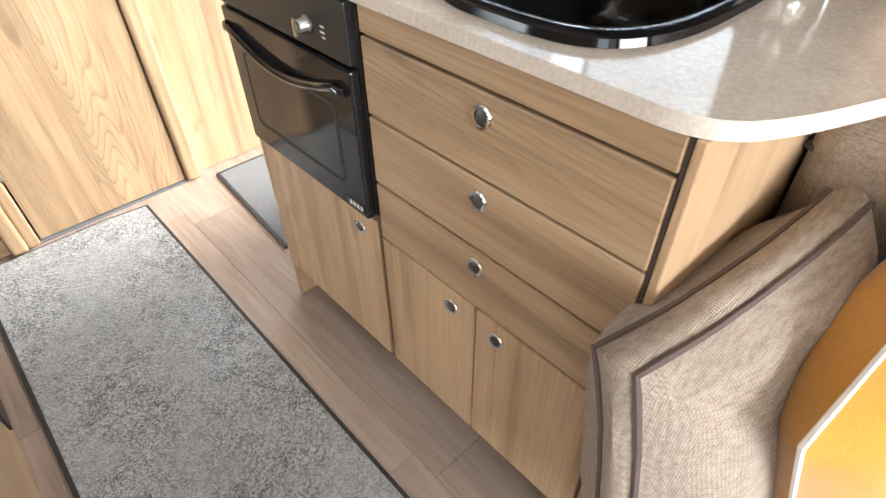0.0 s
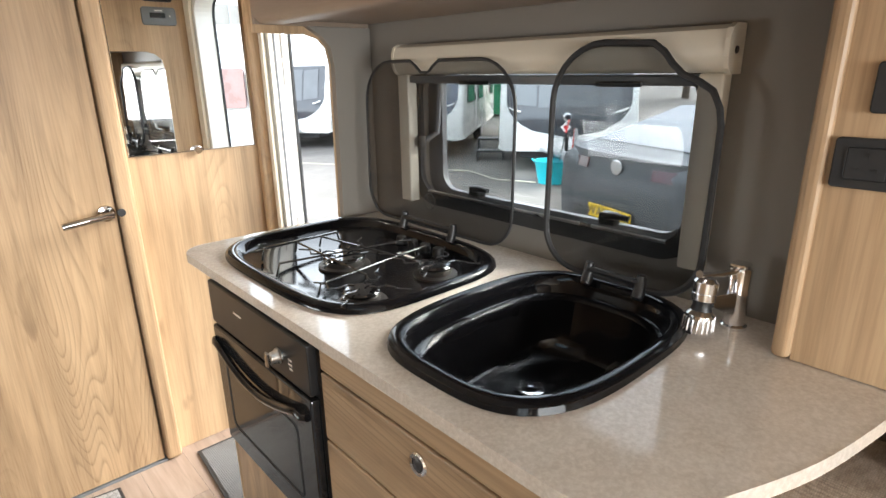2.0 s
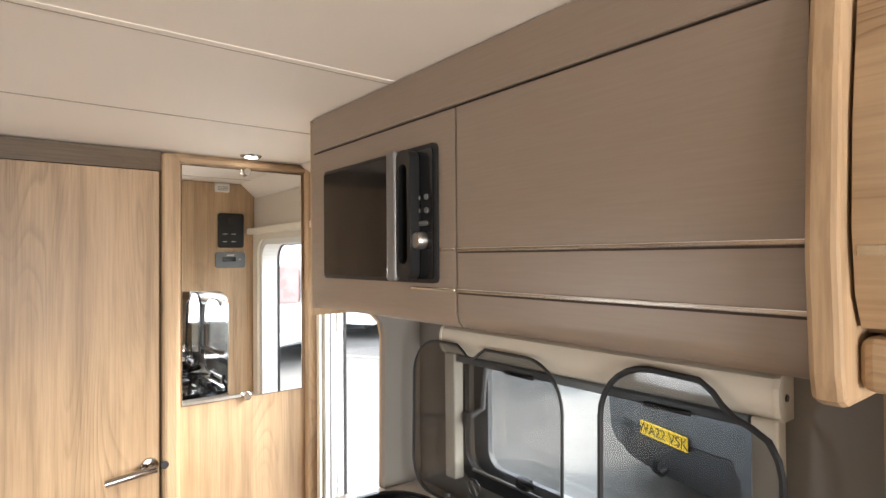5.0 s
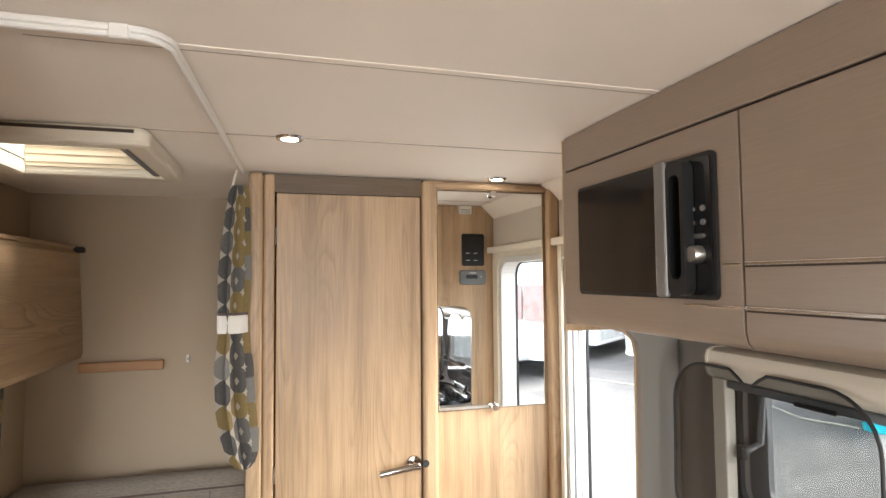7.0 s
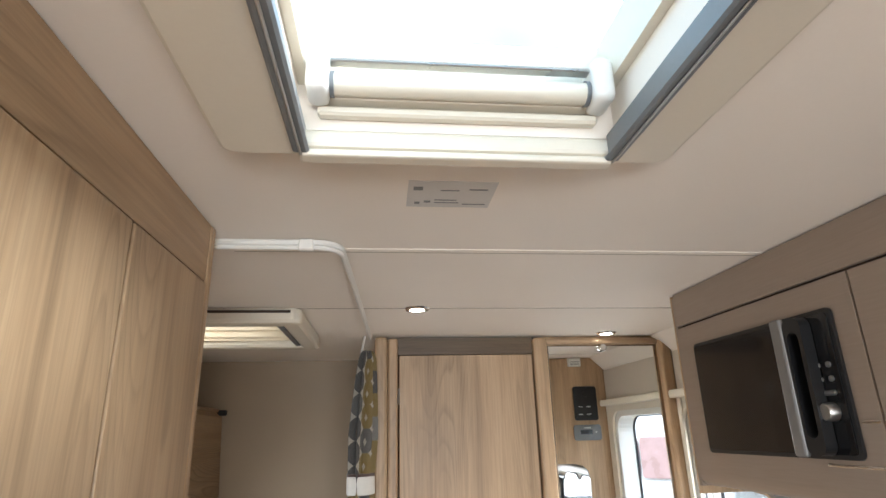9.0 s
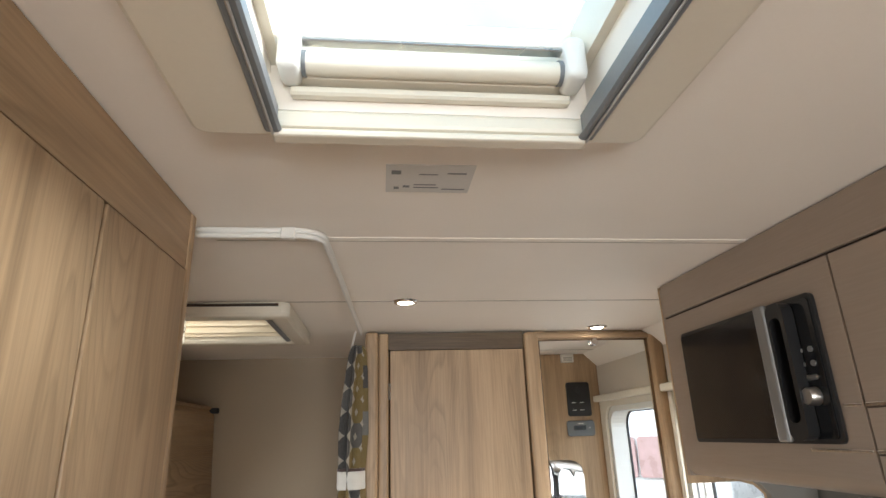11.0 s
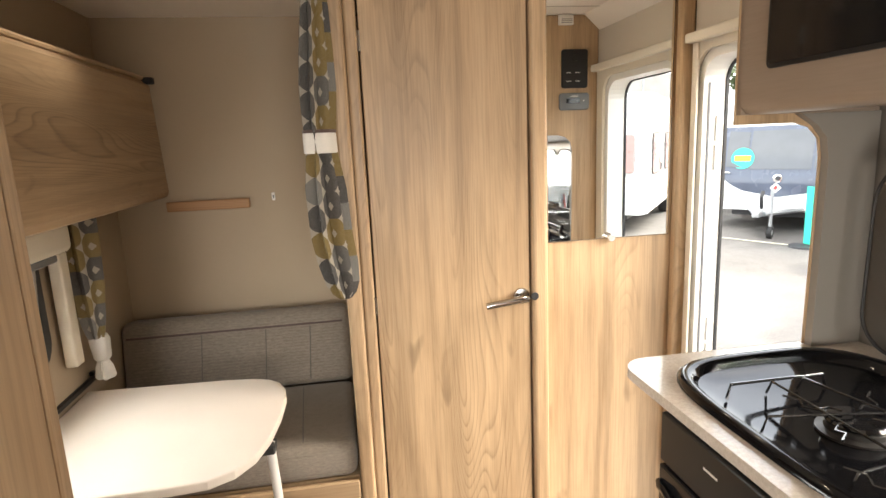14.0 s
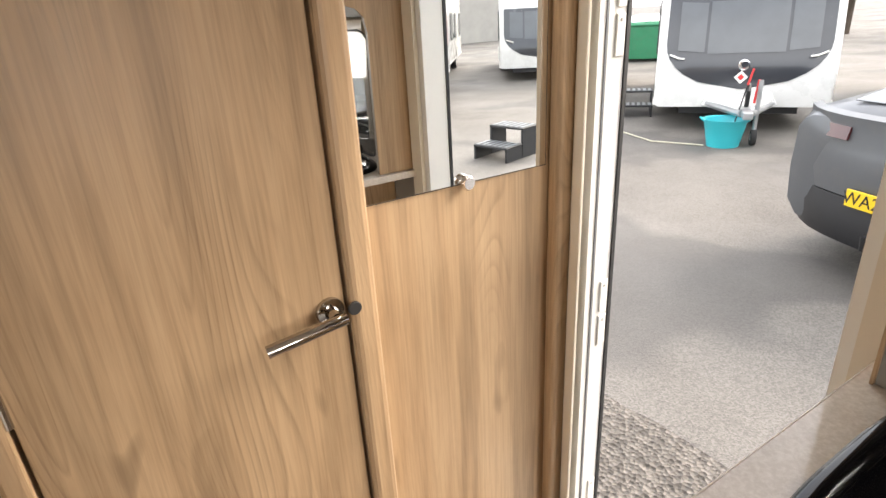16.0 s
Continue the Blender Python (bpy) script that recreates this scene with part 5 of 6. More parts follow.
def downlight(x, y):
    dl = thing("ceiling_light", x, y, CEIL, "lit recessed downlight with a chrome bezel", "ceiling light", "ceiling lights")
    part("bezel", lathe([(0.022, CEIL - 0.0035), (0.026, CEIL - 0.007), (0.033, CEIL - 0.006), (0.036, CEIL - 0.001)], pose(x, y, 0), 28), M_chrome, dl, "", True)
    part("lens", lathe([(0.0215, CEIL - 0.0065), (0.012, CEIL - 0.0085), (0.002, CEIL - 0.009)], pose(x, y, 0), 24), M_lamp, dl, "glowing lens", True)
    sp = new("ceiling_light_beam", bpy.data.lights.new("ceiling_light_beam", "SPOT"))
    sp.data.energy, sp.data.spot_size, sp.data.spot_blend, sp.data.shadow_soft_size, sp.data.color = LAMP_W, radians(110), 0.7, 0.02, (1.0, 0.86, 0.68)
    sp.matrix_basis = look((x, y, CEIL - 0.014), (x, y, 0))


downlight(0.05, 1.597)
downlight(0.781, 2.03)

# ---- main rooflight ----
rf = thing("rooflight", 0.045, 0.3, CEIL, "cream framed rooflight with grey tracks and a blind roller", "rooflight", kind="structure")
x0, y0, x1, y1 = R1
part("surround", prism("z", rrect(x0 - 0.085, y0 - 0.085, x1 + 0.070, y1 + 0.02, 0.02), CEIL - 0.024, CEIL - 0.0005, [[(x0 + 0.004, y0 + 0.004), (x1 - 0.004, y0 + 0.004), (x1 - 0.004, y1 - 0.004), (x0 + 0.004, y1 - 0.004)]], bevel=0.006), M_cream, rf)
part("lip", prism("z", [(x0 + 0.005, y1 - 0.003), (x1 - 0.005, y1 - 0.003), (x1 - 0.005, y1 + 0.02), (x0 + 0.005, y1 + 0.02)], CEIL - 0.034, CEIL - 0.0245, bevel=0.004), M_cream, rf)
for xa, xb in ((x0 - 0.001, x0 + 0.018), (x1 - 0.018, x1 + 0.001)):
    part("track", box((xa, y0, CEIL - 0.032), (xb, y1 - 0.001, CEIL - 0.0245), 0.003), M_rail, rf, "grey blind track")
    part("track_ridge", box(((xa + xb) / 2 - 0.0015, y0, CEIL - 0.035), ((xa + xb) / 2 + 0.0015, y1 - 0.002, CEIL - 0.0322), 0.001), M_steel, rf, "bright ridge of the track")
    part("track_wall", box(((xa + xb) / 2 - 0.004, y0, CEIL - 0.0245), ((xa + xb) / 2 + 0.004, y1 - 0.002, CEIL + 0.004), 0.002), M_rail, rf)
wall = CEIL + 0.125
part("shaft", prism("z", [(x0 - 0.012, y0 - 0.012), (x1 + 0.012, y0 - 0.012), (x1 + 0.012, y1 + 0.012), (x0 - 0.012, y1 + 0.012)], CEIL + 0.0605, wall,
     [[(x0 + 0.012, y0 + 0.012), (x1 - 0.012, y0 + 0.012), (x1 - 0.012, y1 - 0.006), (x0 + 0.012, y1 - 0.006)]]), M_cream, rf)
for k, (d, z) in enumerate(((0.004, CEIL + 0.012), (0.010, CEIL + 0.03))):
    part("step", box((x0 + 0.026, y1 - 0.012 - d, z), (x1 - 0.026, y1 - 0.001, z + 0.012), 0.003), M_cream, rf)
part("blind_roller", tube([(x0 + 0.040, y1 - 0.030, CEIL + 0.042), (x1 - 0.040, y1 - 0.030, CEIL + 0.042)], 0.0135, 16), M_cream, rf, "cream blind roller", True)
for x, s in ((x0 + 0.028, 1), (x1 - 0.028, -1)):
    part("roller_bracket", box((x - 0.013, y1 - 0.056, CEIL + 0.022), (x + 0.013, y1 - 0.008, CEIL + 0.080), 0.01, 3), M_white, rf, "", True)
    part("roller_cap", tube([(x + 0.0132 * s, y1 - 0.030, CEIL + 0.042), (x + 0.018 * s, y1 - 0.030, CEIL + 0.042)], 0.0155, 16), M_rail, rf, "", True)
part("seal_bar", box((x0 + 0.034, y1 - 0.044, CEIL + 0.064), (x1 - 0.034, y1 - 0.030, CEIL + 0.068), 0.0015), M_steel, rf)
part("seal_strip", box((x0 + 0.034, y1 - 0.0442, CEIL + 0.0682), (x1 - 0.034, y1 - 0.030, CEIL + 0.073), 0.001), M_white, rf)
g = part("pane", prism("z", rrect(x0 - 0.02, y0 - 0.02, x1 + 0.02, y1 + 0.02, 0.04), wall + 0.001, wall + 0.007), M_frost, rf)
g.visible_shadow = False
plate = thing("warning_label", 0.06, 0.82, CEIL, "silver-white printed warning label on the ceiling", "label")
part("sheet", box((-0.014, 0.745, CEIL - 0.0015), (0.115, 0.838, CEIL - 0.0003)), plain("label_foil", (0.60, 0.585, 0.56), 0.35), plate)
prints("print", "z", [(-0.006, 0.763, 0.008, 0.775), (0.012, 0.813, 0.022, 0.820), (-0.002, 0.818, 0.006, 0.826), (0.028, 0.818, 0.066, 0.821), (0.028, 0.808, 0.062, 0.811), (0.072, 0.823, 0.108, 0.826), (0.076, 0.768, 0.104, 0.772), (0.034, 0.773, 0.062, 0.776)], CEIL - 0.002, CEIL - 0.0016, M_rail, plate)

# ---- small rooflight over the bunk ----
rf2 = thing("rooflight", -0.5, 1.81, CEIL, "small cream rooflight with its pleated blind half drawn", "rooflight", kind="structure")
x0, y0, x1, y1 = R2
part("surround", prism("z", rrect(x0 - 0.05, y0 - 0.05, x1 + 0.05, y1 + 0.05, 0.03), CEIL - 0.045, CEIL - 0.0005, [[(x0 + 0.01, y0 + 0.01), (x1 - 0.01, y0 + 0.01), (x1 - 0.01, y1 - 0.01), (x0 + 0.01, y1 - 0.01)]], bevel=0.012), M_cream, rf2)
part("shaft", prism("z", [(x0 - 0.01, y0 - 0.01), (x1 + 0.01, y0 - 0.01), (x1 + 0.01, y1 + 0.01), (x0 - 0.01, y1 + 0.01)], CEIL + 0.0605, CEIL + 0.10,
     [[(x0 + 0.01, y0 + 0.01), (x1 - 0.01, y0 + 0.01), (x1 - 0.01, y1 - 0.01), (x0 + 0.01, y1 - 0.01)]]), M_cream, rf2)
part("shaft_wall", prism("z", [(x0, y0), (x1, y0), (x1, y1), (x0, y1)], CEIL, CEIL + 0.06, [[(x0 + 0.01, y0 + 0.01), (x1 - 0.01, y0 + 0.01), (x1 - 0.01, y1 - 0.01), (x0 + 0.01, y1 - 0.01)]]), M_cream, rf2)
part("side_slot", box((x1 - 0.028, y0 + 0.012, CEIL - 0.042), (x1 - 0.0105, y1 - 0.022, CEIL - 0.008), 0.003), M_rail, rf2)
part("near_slot", box((x0 - 0.03, y0 - 0.0515, CEIL - 0.016), (x1 + 0.02, y0 - 0.0495, CEIL - 0.008)), M_carcass, rf2)
g = part("pane", prism("z", rrect(x0 - 0.02, y0 - 0.02, x1 + 0.02, y1 + 0.02, 0.04), CEIL + 0.101, CEIL + 0.106), M_frost_shut, rf2)
g.visible_shadow = False
for k in range(5):
    part("pleat", box((x0 + 0.012, y1 - 0.0165 - 0.004 * (k % 2), CEIL - 0.02 + 0.012 * k), (x1 - 0.012, y1 - 0.0115 - 0.004 * (k % 2), CEIL - 0.0085 + 0.012 * k)), M_blind, rf2)
part("handle_bar", tube([(x0 + 0.014, y1 - 0.024, CEIL + 0.048), (x1 - 0.014, y1 - 0.024, CEIL + 0.048)], 0.006, 8), M_steel, rf2)

# ---- floor mats ----


def mat_piece(ring, label, pile=M_carpet):
    mt = thing("carpet_mat", sum(p[0] for p in ring) / len(ring), sum(p[1] for p in ring) / len(ring), 0.003, label, "carpet")
    part("carpet_surface", prism("z", shrink(ring, 0.012), 0.0035, 0.0105, bevel=0.002), pile, mt)
    part("binding", prism("z", ring, 0.0032, 0.0085, [shrink(ring, 0.0125)]), M_gasket, mt, "dark bound edge")


mat_piece([(-0.185, -1.9), (0.345, -1.9), (0.345, 2.04), (0.20, 2.058), (-0.185, 2.058)], "grey pile carpet mat with a dark bound edge")
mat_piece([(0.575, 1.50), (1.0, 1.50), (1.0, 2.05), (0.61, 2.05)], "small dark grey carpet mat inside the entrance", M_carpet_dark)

# ---- outside: ground ----
M_asphalt, nt, b, tc = material("worn_tarmac")
co = tc.outputs["Object"]
stone = nt.nodes.new("ShaderNodeTexVoronoi")
stone.inputs["Scale"].default_value = 120
nt.links.new(co, stone.inputs["Vector"])
fine = ramp(nt, stone.outputs["Color"], (0.2, (0.07, 0.062, 0.054)), (0.8, (0.22, 0.20, 0.18)))
wide = ramp(nt, noise_tex(nt, co, 0.9, 7, 0.65), (0.3, (0.10, 0.09, 0.08)), (0.7, (0.19, 0.176, 0.158)))
col = mix(nt, 0.55, fine, wide)
patch = ramp(nt, noise_tex(nt, mapped(nt, co, (1, 1, 1), (3, 1, 0)), 0.33, 3, 0.5), (0.56, (0,)), (0.6, (0.6,)))
col = mix(nt, patch, col, (0.075, 0.07, 0.066))
nt.links.new(col, b.inputs["Base Color"])
nt.links.new(ramp(nt, noise_tex(nt, co, 0.6, 5), (0.35, (0.6,)), (0.65, (0.9,))), b.inputs["Roughness"])
bump(nt, b, stone.outputs["Distance"], 0.4, 0.006)
M_gravel, nt, b, tc = material("loose_chippings")
stone = nt.nodes.new("ShaderNodeTexVoronoi")
stone.inputs["Scale"].default_value = 48
nt.links.new(tc.outputs["Object"], stone.inputs["Vector"])
nt.links.new(mix(nt, 0.3, ramp(nt, stone.outputs["Color"], (0.2, (0.06, 0.052, 0.044)), (0.8, (0.22, 0.195, 0.17))), ramp(nt, noise_tex(nt, tc.outputs["Object"], 3, 4), (0.3, (0.07, 0.063, 0.056)), (0.7, (0.16, 0.142, 0.128)))), b.inputs["Base Color"])
b.inputs["Roughness"].default_value = 0.9
bump(nt, b, stone.outputs["Distance"], 1.0, 0.02)
M_body = plain("white_gelcoat", (0.70, 0.70, 0.68), 0.28, vary=0.02, coat=0.3, grime=0.12)
M_pearl = plain("anthracite_panel", (0.035, 0.038, 0.045), 0.22, vary=0.1, coat=0.5)
M_navy = plain("blue_grey_panel", (0.06, 0.075, 0.11), 0.25, vary=0.1, coat=0.5)
M_tinted = plain("tinted_acrylic", (0.075, 0.082, 0.09), 0.08, vary=0.1, coat=0.6)
M_rose = plain("rose_window_lining", (0.42, 0.27, 0.25), 0.3, vary=0.15, coat=0.4)
M_tyre = plain("tyre_rubber", (0.018, 0.018, 0.018), 0.8, vary=0.2)
M_galv = plain("galvanised_steel", (0.42, 0.43, 0.44), 0.45, 0.8, vary=0.1)
M_red = plain("red_plastic", (0.62, 0.04, 0.04), 0.35)
M_turq = plain("turquoise_plastic", (0.03, 0.46, 0.52), 0.4, vary=0.05)
M_green = plain("green_paint", (0.03, 0.22, 0.11), 0.5, vary=0.1, grime=0.2)
M_sticker = plain("green_sticker", (0.02, 0.50, 0.36), 0.4)
M_platey = plain("number_plate_yellow", (0.80, 0.52, 0.02), 0.35)
M_car = plain("dark_grey_car_paint", (0.088, 0.093, 0.10), 0.36, 0.2, vary=0.06, coat=0.25, grime=0.2)
M_carlow = plain("black_bumper_plastic", (0.02, 0.02, 0.022), 0.55)
M_tail = plain("tail_light_red", (0.07, 0.012, 0.015), 0.12, coat=0.8)
M_leaf = plain("leaves", (0.06, 0.085, 0.03), 0.7, vary=0.5, scale=4)
M_bark = plain("bark", (0.08, 0.06, 0.045), 0.9, vary=0.3)
M_hose = plain("hose", (0.50, 0.47, 0.36), 0.5)
M_concrete = plain("concrete_wall", (0.36, 0.34, 0.31), 0.8, vary=0.12, scale=10, bumps=0.2)

single("ground", box((-400, -400, GROUND - 0.3), (400, 400, GROUND)), M_asphalt, "worn grey tarmac yard", "ground", kind="structure")
rnd = random.Random(4)
ring = [(2.25 + (0.75 + 0.1 * rnd.random()) * math.cos(a * math.pi / 16) * 0.42 - 0.45, 2.35 + (0.85 + 0.12 * rnd.random()) * math.sin(a * math.pi / 16)) for a in range(32)]
single("gravel_patch", prism("z", ring, GROUND - 0.01, GROUND + 0.008), M_gravel, "patch of loose dark chippings on the yard", "gravel", kind="stuff")


def turned(bm, m):
    bmesh.ops.transform(bm, matrix=m, verts=bm.verts)
    return bm


def wheel(th, m, x, y, r=0.31, w=0.19):
    t = part("wheel", turned(lathe([(r * 0.62, -w / 2), (r * 0.95, -w / 2), (r, -w / 4), (r, w / 4), (r * 0.95, w / 2), (r * 0.62, w / 2)], pose(x, y, r, 90), 24), m), M_tyre, th, "", True)
    part("rim", turned(lathe([(r * 0.6, -w / 2 - 0.004), (r * 0.5, -w / 2 + 0.03), (0.05, -w / 2 + 0.01), (0.05, w / 2 - 0.01), (r * 0.5, w / 2 - 0.03), (r * 0.6, w / 2 + 0.004)], pose(x, y, r, 90), 20), m), M_galv, t, "", True)


def nose(z, kind):
    """How far the front skin stands at a height: upright below, raked above."""
    if kind == "old":
        return -0.02 if z < 0.9 else -0.02 - 0.16 * (z - 0.9)
    if z < 1.0:
        return 0.0 - 0.10 * max(0, 0.75 - z) ** 1.0
    return -0.02 - 0.20 * (z - 1.0) - 0.10 * (z - 1.0) ** 2


def caravan(x, y, yaw, length, label, panel, kind="new", extras=True, side_lining=None):
    """A touring caravan: local +x is its nose; the origin is on the ground below the nose."""
    m = pose(x, y, GROUND, 0, 0, yaw)
    th = new("touring_caravan")
    th.matrix_basis = m
    tagged(th, label, "caravan", "parked caravans")
    W, H0, H1 = 2.36, 0.36, 2.62
    side = [(nose(z, kind), z) for z in (H0, 0.6, 0.8, 1.0, 1.3, 1.6, 1.9, 2.2, 2.45)] + [(nose(2.45, kind) - 0.12, H1), (-length + 0.15, H1), (-length + 0.03, H1 - 0.1), (-length, 2.2), (-length, H0 + 0.1), (-length + 0.1, H0)]
    bm = prism("y", [(z, px) for px, z in side], -W / 2, W / 2, bevel=0.09, seg=4)
    part("body", turned(bm, m), M_body, th, "", True)

    def skin(name, z0, z1, half, mat, lift, round_low, label=""):
        rows = []
        for k in range(13):
            f = k / 12
            z = z0 + (z1 - z0) * f
            h = half * (1 - (1 - min(1, f / round_low)) ** 2) ** 0.5 if round_low else half
            rows.append([(nose(z, kind) + lift, max(0.02, h) * (2 * j / 10 - 1), z) for j in range(11)])
        bm = loft(rows, close=False, caps=False)
        bmesh.ops.solidify(bm, geom=bm.faces[:], thickness=0.008)
        bmesh.ops.recalc_face_normals(bm, faces=bm.faces)
        return part(name, turned(bm, m), mat, th, label, True)

    if panel:
        skin("front_panel", 0.62, 1.9, 1.06, panel, 0.012, 0.5, "dark moulded front panel")
        skin("front_window", 1.12, 1.82, 0.50, M_tinted, 0.024, 0, "tinted front window")
        for s in (-1, 1):
            rows = [[(nose(z, kind) + 0.024, s * (0.54 + 0.36 * j / 4), z + 0.03 * j / 4) for j in range(5)] for z in (1.14, 1.4, 1.6, 1.80)]
            bm = loft(rows, close=False, caps=False)
            bmesh.ops.solidify(bm, geom=bm.faces[:], thickness=0.008)
            part("front_window", turned(bm, m), M_tinted, th, "tinted corner window", True)
            part("grab_handle", turned(tube([(0.05, s * 0.80, 1.06), (0.07, s * 0.88, 1.07), (0.04, s * 1.0, 1.12)], 0.014, 8), m), M_white, th)
        part("emblem", turned(lathe([(0.075, 0.0), (0.075, 0.006), (0.05, 0.012)], pose(nose(0.95, kind) + 0.014, 0, 0.96, 0, 90, 0), 20), m), M_chrome, th, "round silver emblem", True)
        part("emblem_core", turned(lathe([(0.045, 0.0125), (0.044, 0.014)], pose(nose(0.95, kind) + 0.014, 0.01, 0.965, 0, 90, 0), 16), m), M_pearl, th)
        dm = box((-0.065, -0.065, 0), (0.065, 0.065, 0.004), m=pose(nose(0.8, kind) + 0.016, -0.02, 0.79, 0, 90, 0) @ pose(0, 0, 0, 0, 0, 45))
        part("hazard_label", turned(dm, m), M_white, th, "white and red diamond label")
        dm = box((-0.032, -0.032, 0.0045), (0.032, 0.032, 0.007), m=pose(nose(0.8, kind) + 0.016, -0.02, 0.79, 0, 90, 0) @ pose(0, 0, 0, 0, 0, 45))
        part("hazard_mark", turned(dm, m), M_red, th)
    else:
        for y0, y1 in ((-0.95, -0.35), (-0.3, 0.3), (0.35, 0.95)):
            bm = prism("x", rrect(y0, 1.15, y1, 1.85, 0.06), -0.08, 0.03)
            part("front_window", turned(bm, m), side_lining or M_tinted, th, "tinted front window")
    part("skirt_moulding", turned(box((-length + 0.1, -W / 2 - 0.01, H0 + 0.02), (-0.08, W / 2 + 0.01, H0 + 0.10), 0.01), m), M_alu, th)
    for s in (-1, 1):
        for k, (a, bb) in enumerate(((-1.5, -0.55), (-3.1, -2.3), (-length + 0.5, -length + 1.3))):
            bm = prism("y", [(z, px) for px, z in rrect(a, 1.1, bb, 1.85, 0.09)], s * W / 2 - 0.02, s * (W / 2 + 0.03))
            w = part("side_window", turned(bm, m), side_lining or M_tinted, th, "tinted side window")
            bm = prism("y", [(z, px) for px, z in rrect(a - 0.03, 1.07, bb + 0.03, 1.88, 0.1)], s * W / 2 - 0.018, s * (W / 2 + 0.012), [[(z, px) for px, z in rrect(a, 1.1, bb, 1.85, 0.09)]])
            part("window_seal", turned(bm, m), M_gasket, w)
        bm = prism("y", [(z, px) for px, z in rrect(-2.22, 0.42, -1.62, 2.2, 0.08)], s * W / 2 - 0.01, s * (W / 2 + 0.012), [[(z, px) for px, z in rrect(-2.2, 0.44, -1.64, 2.18, 0.07)]])
        part("door_seam", turned(bm, m), M_galv, th)
        part("door_handle", turned(box((-1.74, s * (W / 2 + 0.012) - 0.02, 1.1), (-1.68, s * (W / 2 + 0.012) + 0.02, 1.26), 0.01), m), M_black, th)
        wheel(th, m, -length * 0.55, s * (W / 2 - 0.13))
        bm = prism("y", [(H0 + 0.02, -length * 0.55 - 0.46), (H0 + 0.3, -length * 0.55 - 0.36), (0.76, -length * 0.55 - 0.2), (0.76, -length * 0.55 + 0.2), (H0 + 0.3, -length * 0.55 + 0.36), (H0 + 0.02, -length * 0.55 + 0.46)], s * W / 2 - 0.02, s * (W / 2 + 0.035), bevel=0.01)
        part("wheel_arch", turned(bm, m), M_body, th)
    part("chassis", turned(box((-length + 0.6, -0.8, 0.24), (-0.2, 0.8, 0.35)), m), M_carlow, th)
    if extras:
        for s in (-1, 1):
            part("drawbar", turned(tube([(0.05, s * 0.42, 0.42), (1.05, s * 0.06, 0.44)], 0.045, 8), m), M_galv, th)
        part("hitch_cover", turned(loft([[(px, s * w, z) for s, z in ((-1, 0.40), (1, 0.40), (0.8, h), (-0.8, h))] for px, w, h in ((-0.02, 0.5, 0.60), (0.5, 0.28, 0.58), (0.95, 0.12, 0.53))]), m), M_body, th, "white hitch fairing")
        part("stabiliser_handle", turned(tube([(0.95, 0.0, 0.52), (0.98, 0, 0.72), (0.90, 0, 0.80)], 0.03, 8), m), M_black, th)
        part("hitch_head", turned(box((0.95, -0.06, 0.40), (1.3, 0.06, 0.50), 0.02, 2), m), M_galv, th)
        part("brake_lever", turned(tube([(0.8, 0.1, 0.5), (0.86, 0.12, 0.85)], 0.016, 8), m), M_red, th, "red brake lever")
        part("jockey_post", turned(tube([(0.9, 0.14, 0.14), (0.9, 0.14, 0.85)], 0.028, 10), m), M_galv, th)
        jw = part("jockey_wheel", turned(lathe([(0.05, -0.035), (0.10, -0.035), (0.11, 0), (0.10, 0.035), (0.05, 0.035)], pose(0.9, 0.14, 0.11, 90), 18), m), M_tyre, th, "", True)
        part("jockey_hub", turned(lathe([(0.048, -0.036), (0.048, 0.036)], pose(0.9, 0.14, 0.11, 90), 12), m), M_galv, jw)
    return m, th


mB, thB = caravan(8.35, 5.98, 216, 6.0, "white touring caravan with an anthracite moulded front", M_pearl)
mA, thA = caravan(7.6, 9.45, 217, 6.2, "white touring caravan with a blue-grey front and green sticker", M_navy)
part("round_sticker", turned(lathe([(0.2, 0), (0.2, 0.003)], pose(nose(1.35, "new") + 0.036, -0.62, 1.32, 0, 78, 0), 28), mA), M_sticker, thA, "round green window sticker")
part("sticker_print", turned(box((-0.05, -0.14, 0.0035), (0.05, 0.14, 0.006), m=pose(nose(1.35, "new") + 0.036, -0.62, 1.32, 0, 78, 0)), mA), M_platey, thA)
caravan(6.55, 12.9, 217, 6.0, "white touring caravan further along the row", M_pearl)
caravan(9.95, 2.0, 215, 6.0, "white touring caravan parked beyond the car", M_pearl)
caravan(4.4, -6.45, 128, 6.3, "older white touring caravan with rose-tinted windows", None, "old", True, M_rose)
caravan(9.4, -13.1, 128, 6.0, "white touring caravan behind another in the row", None, "old", False)
caravan(11.3, -9.2, 128, 6.5, "white motor caravan with a dark windscreen facing the lane", M_pearl, "new", False)

# ---- car ----
cm = pose(4.276, 2.525, GROUND, 0, 0, -18) @ Matrix.Diagonal((1.06, 1.06, 1.06, 1))
car = new("parked_car")
car.matrix_basis = cm
tagged(car, "dark grey coupe-style car parked with its boot towards the caravan", "car")
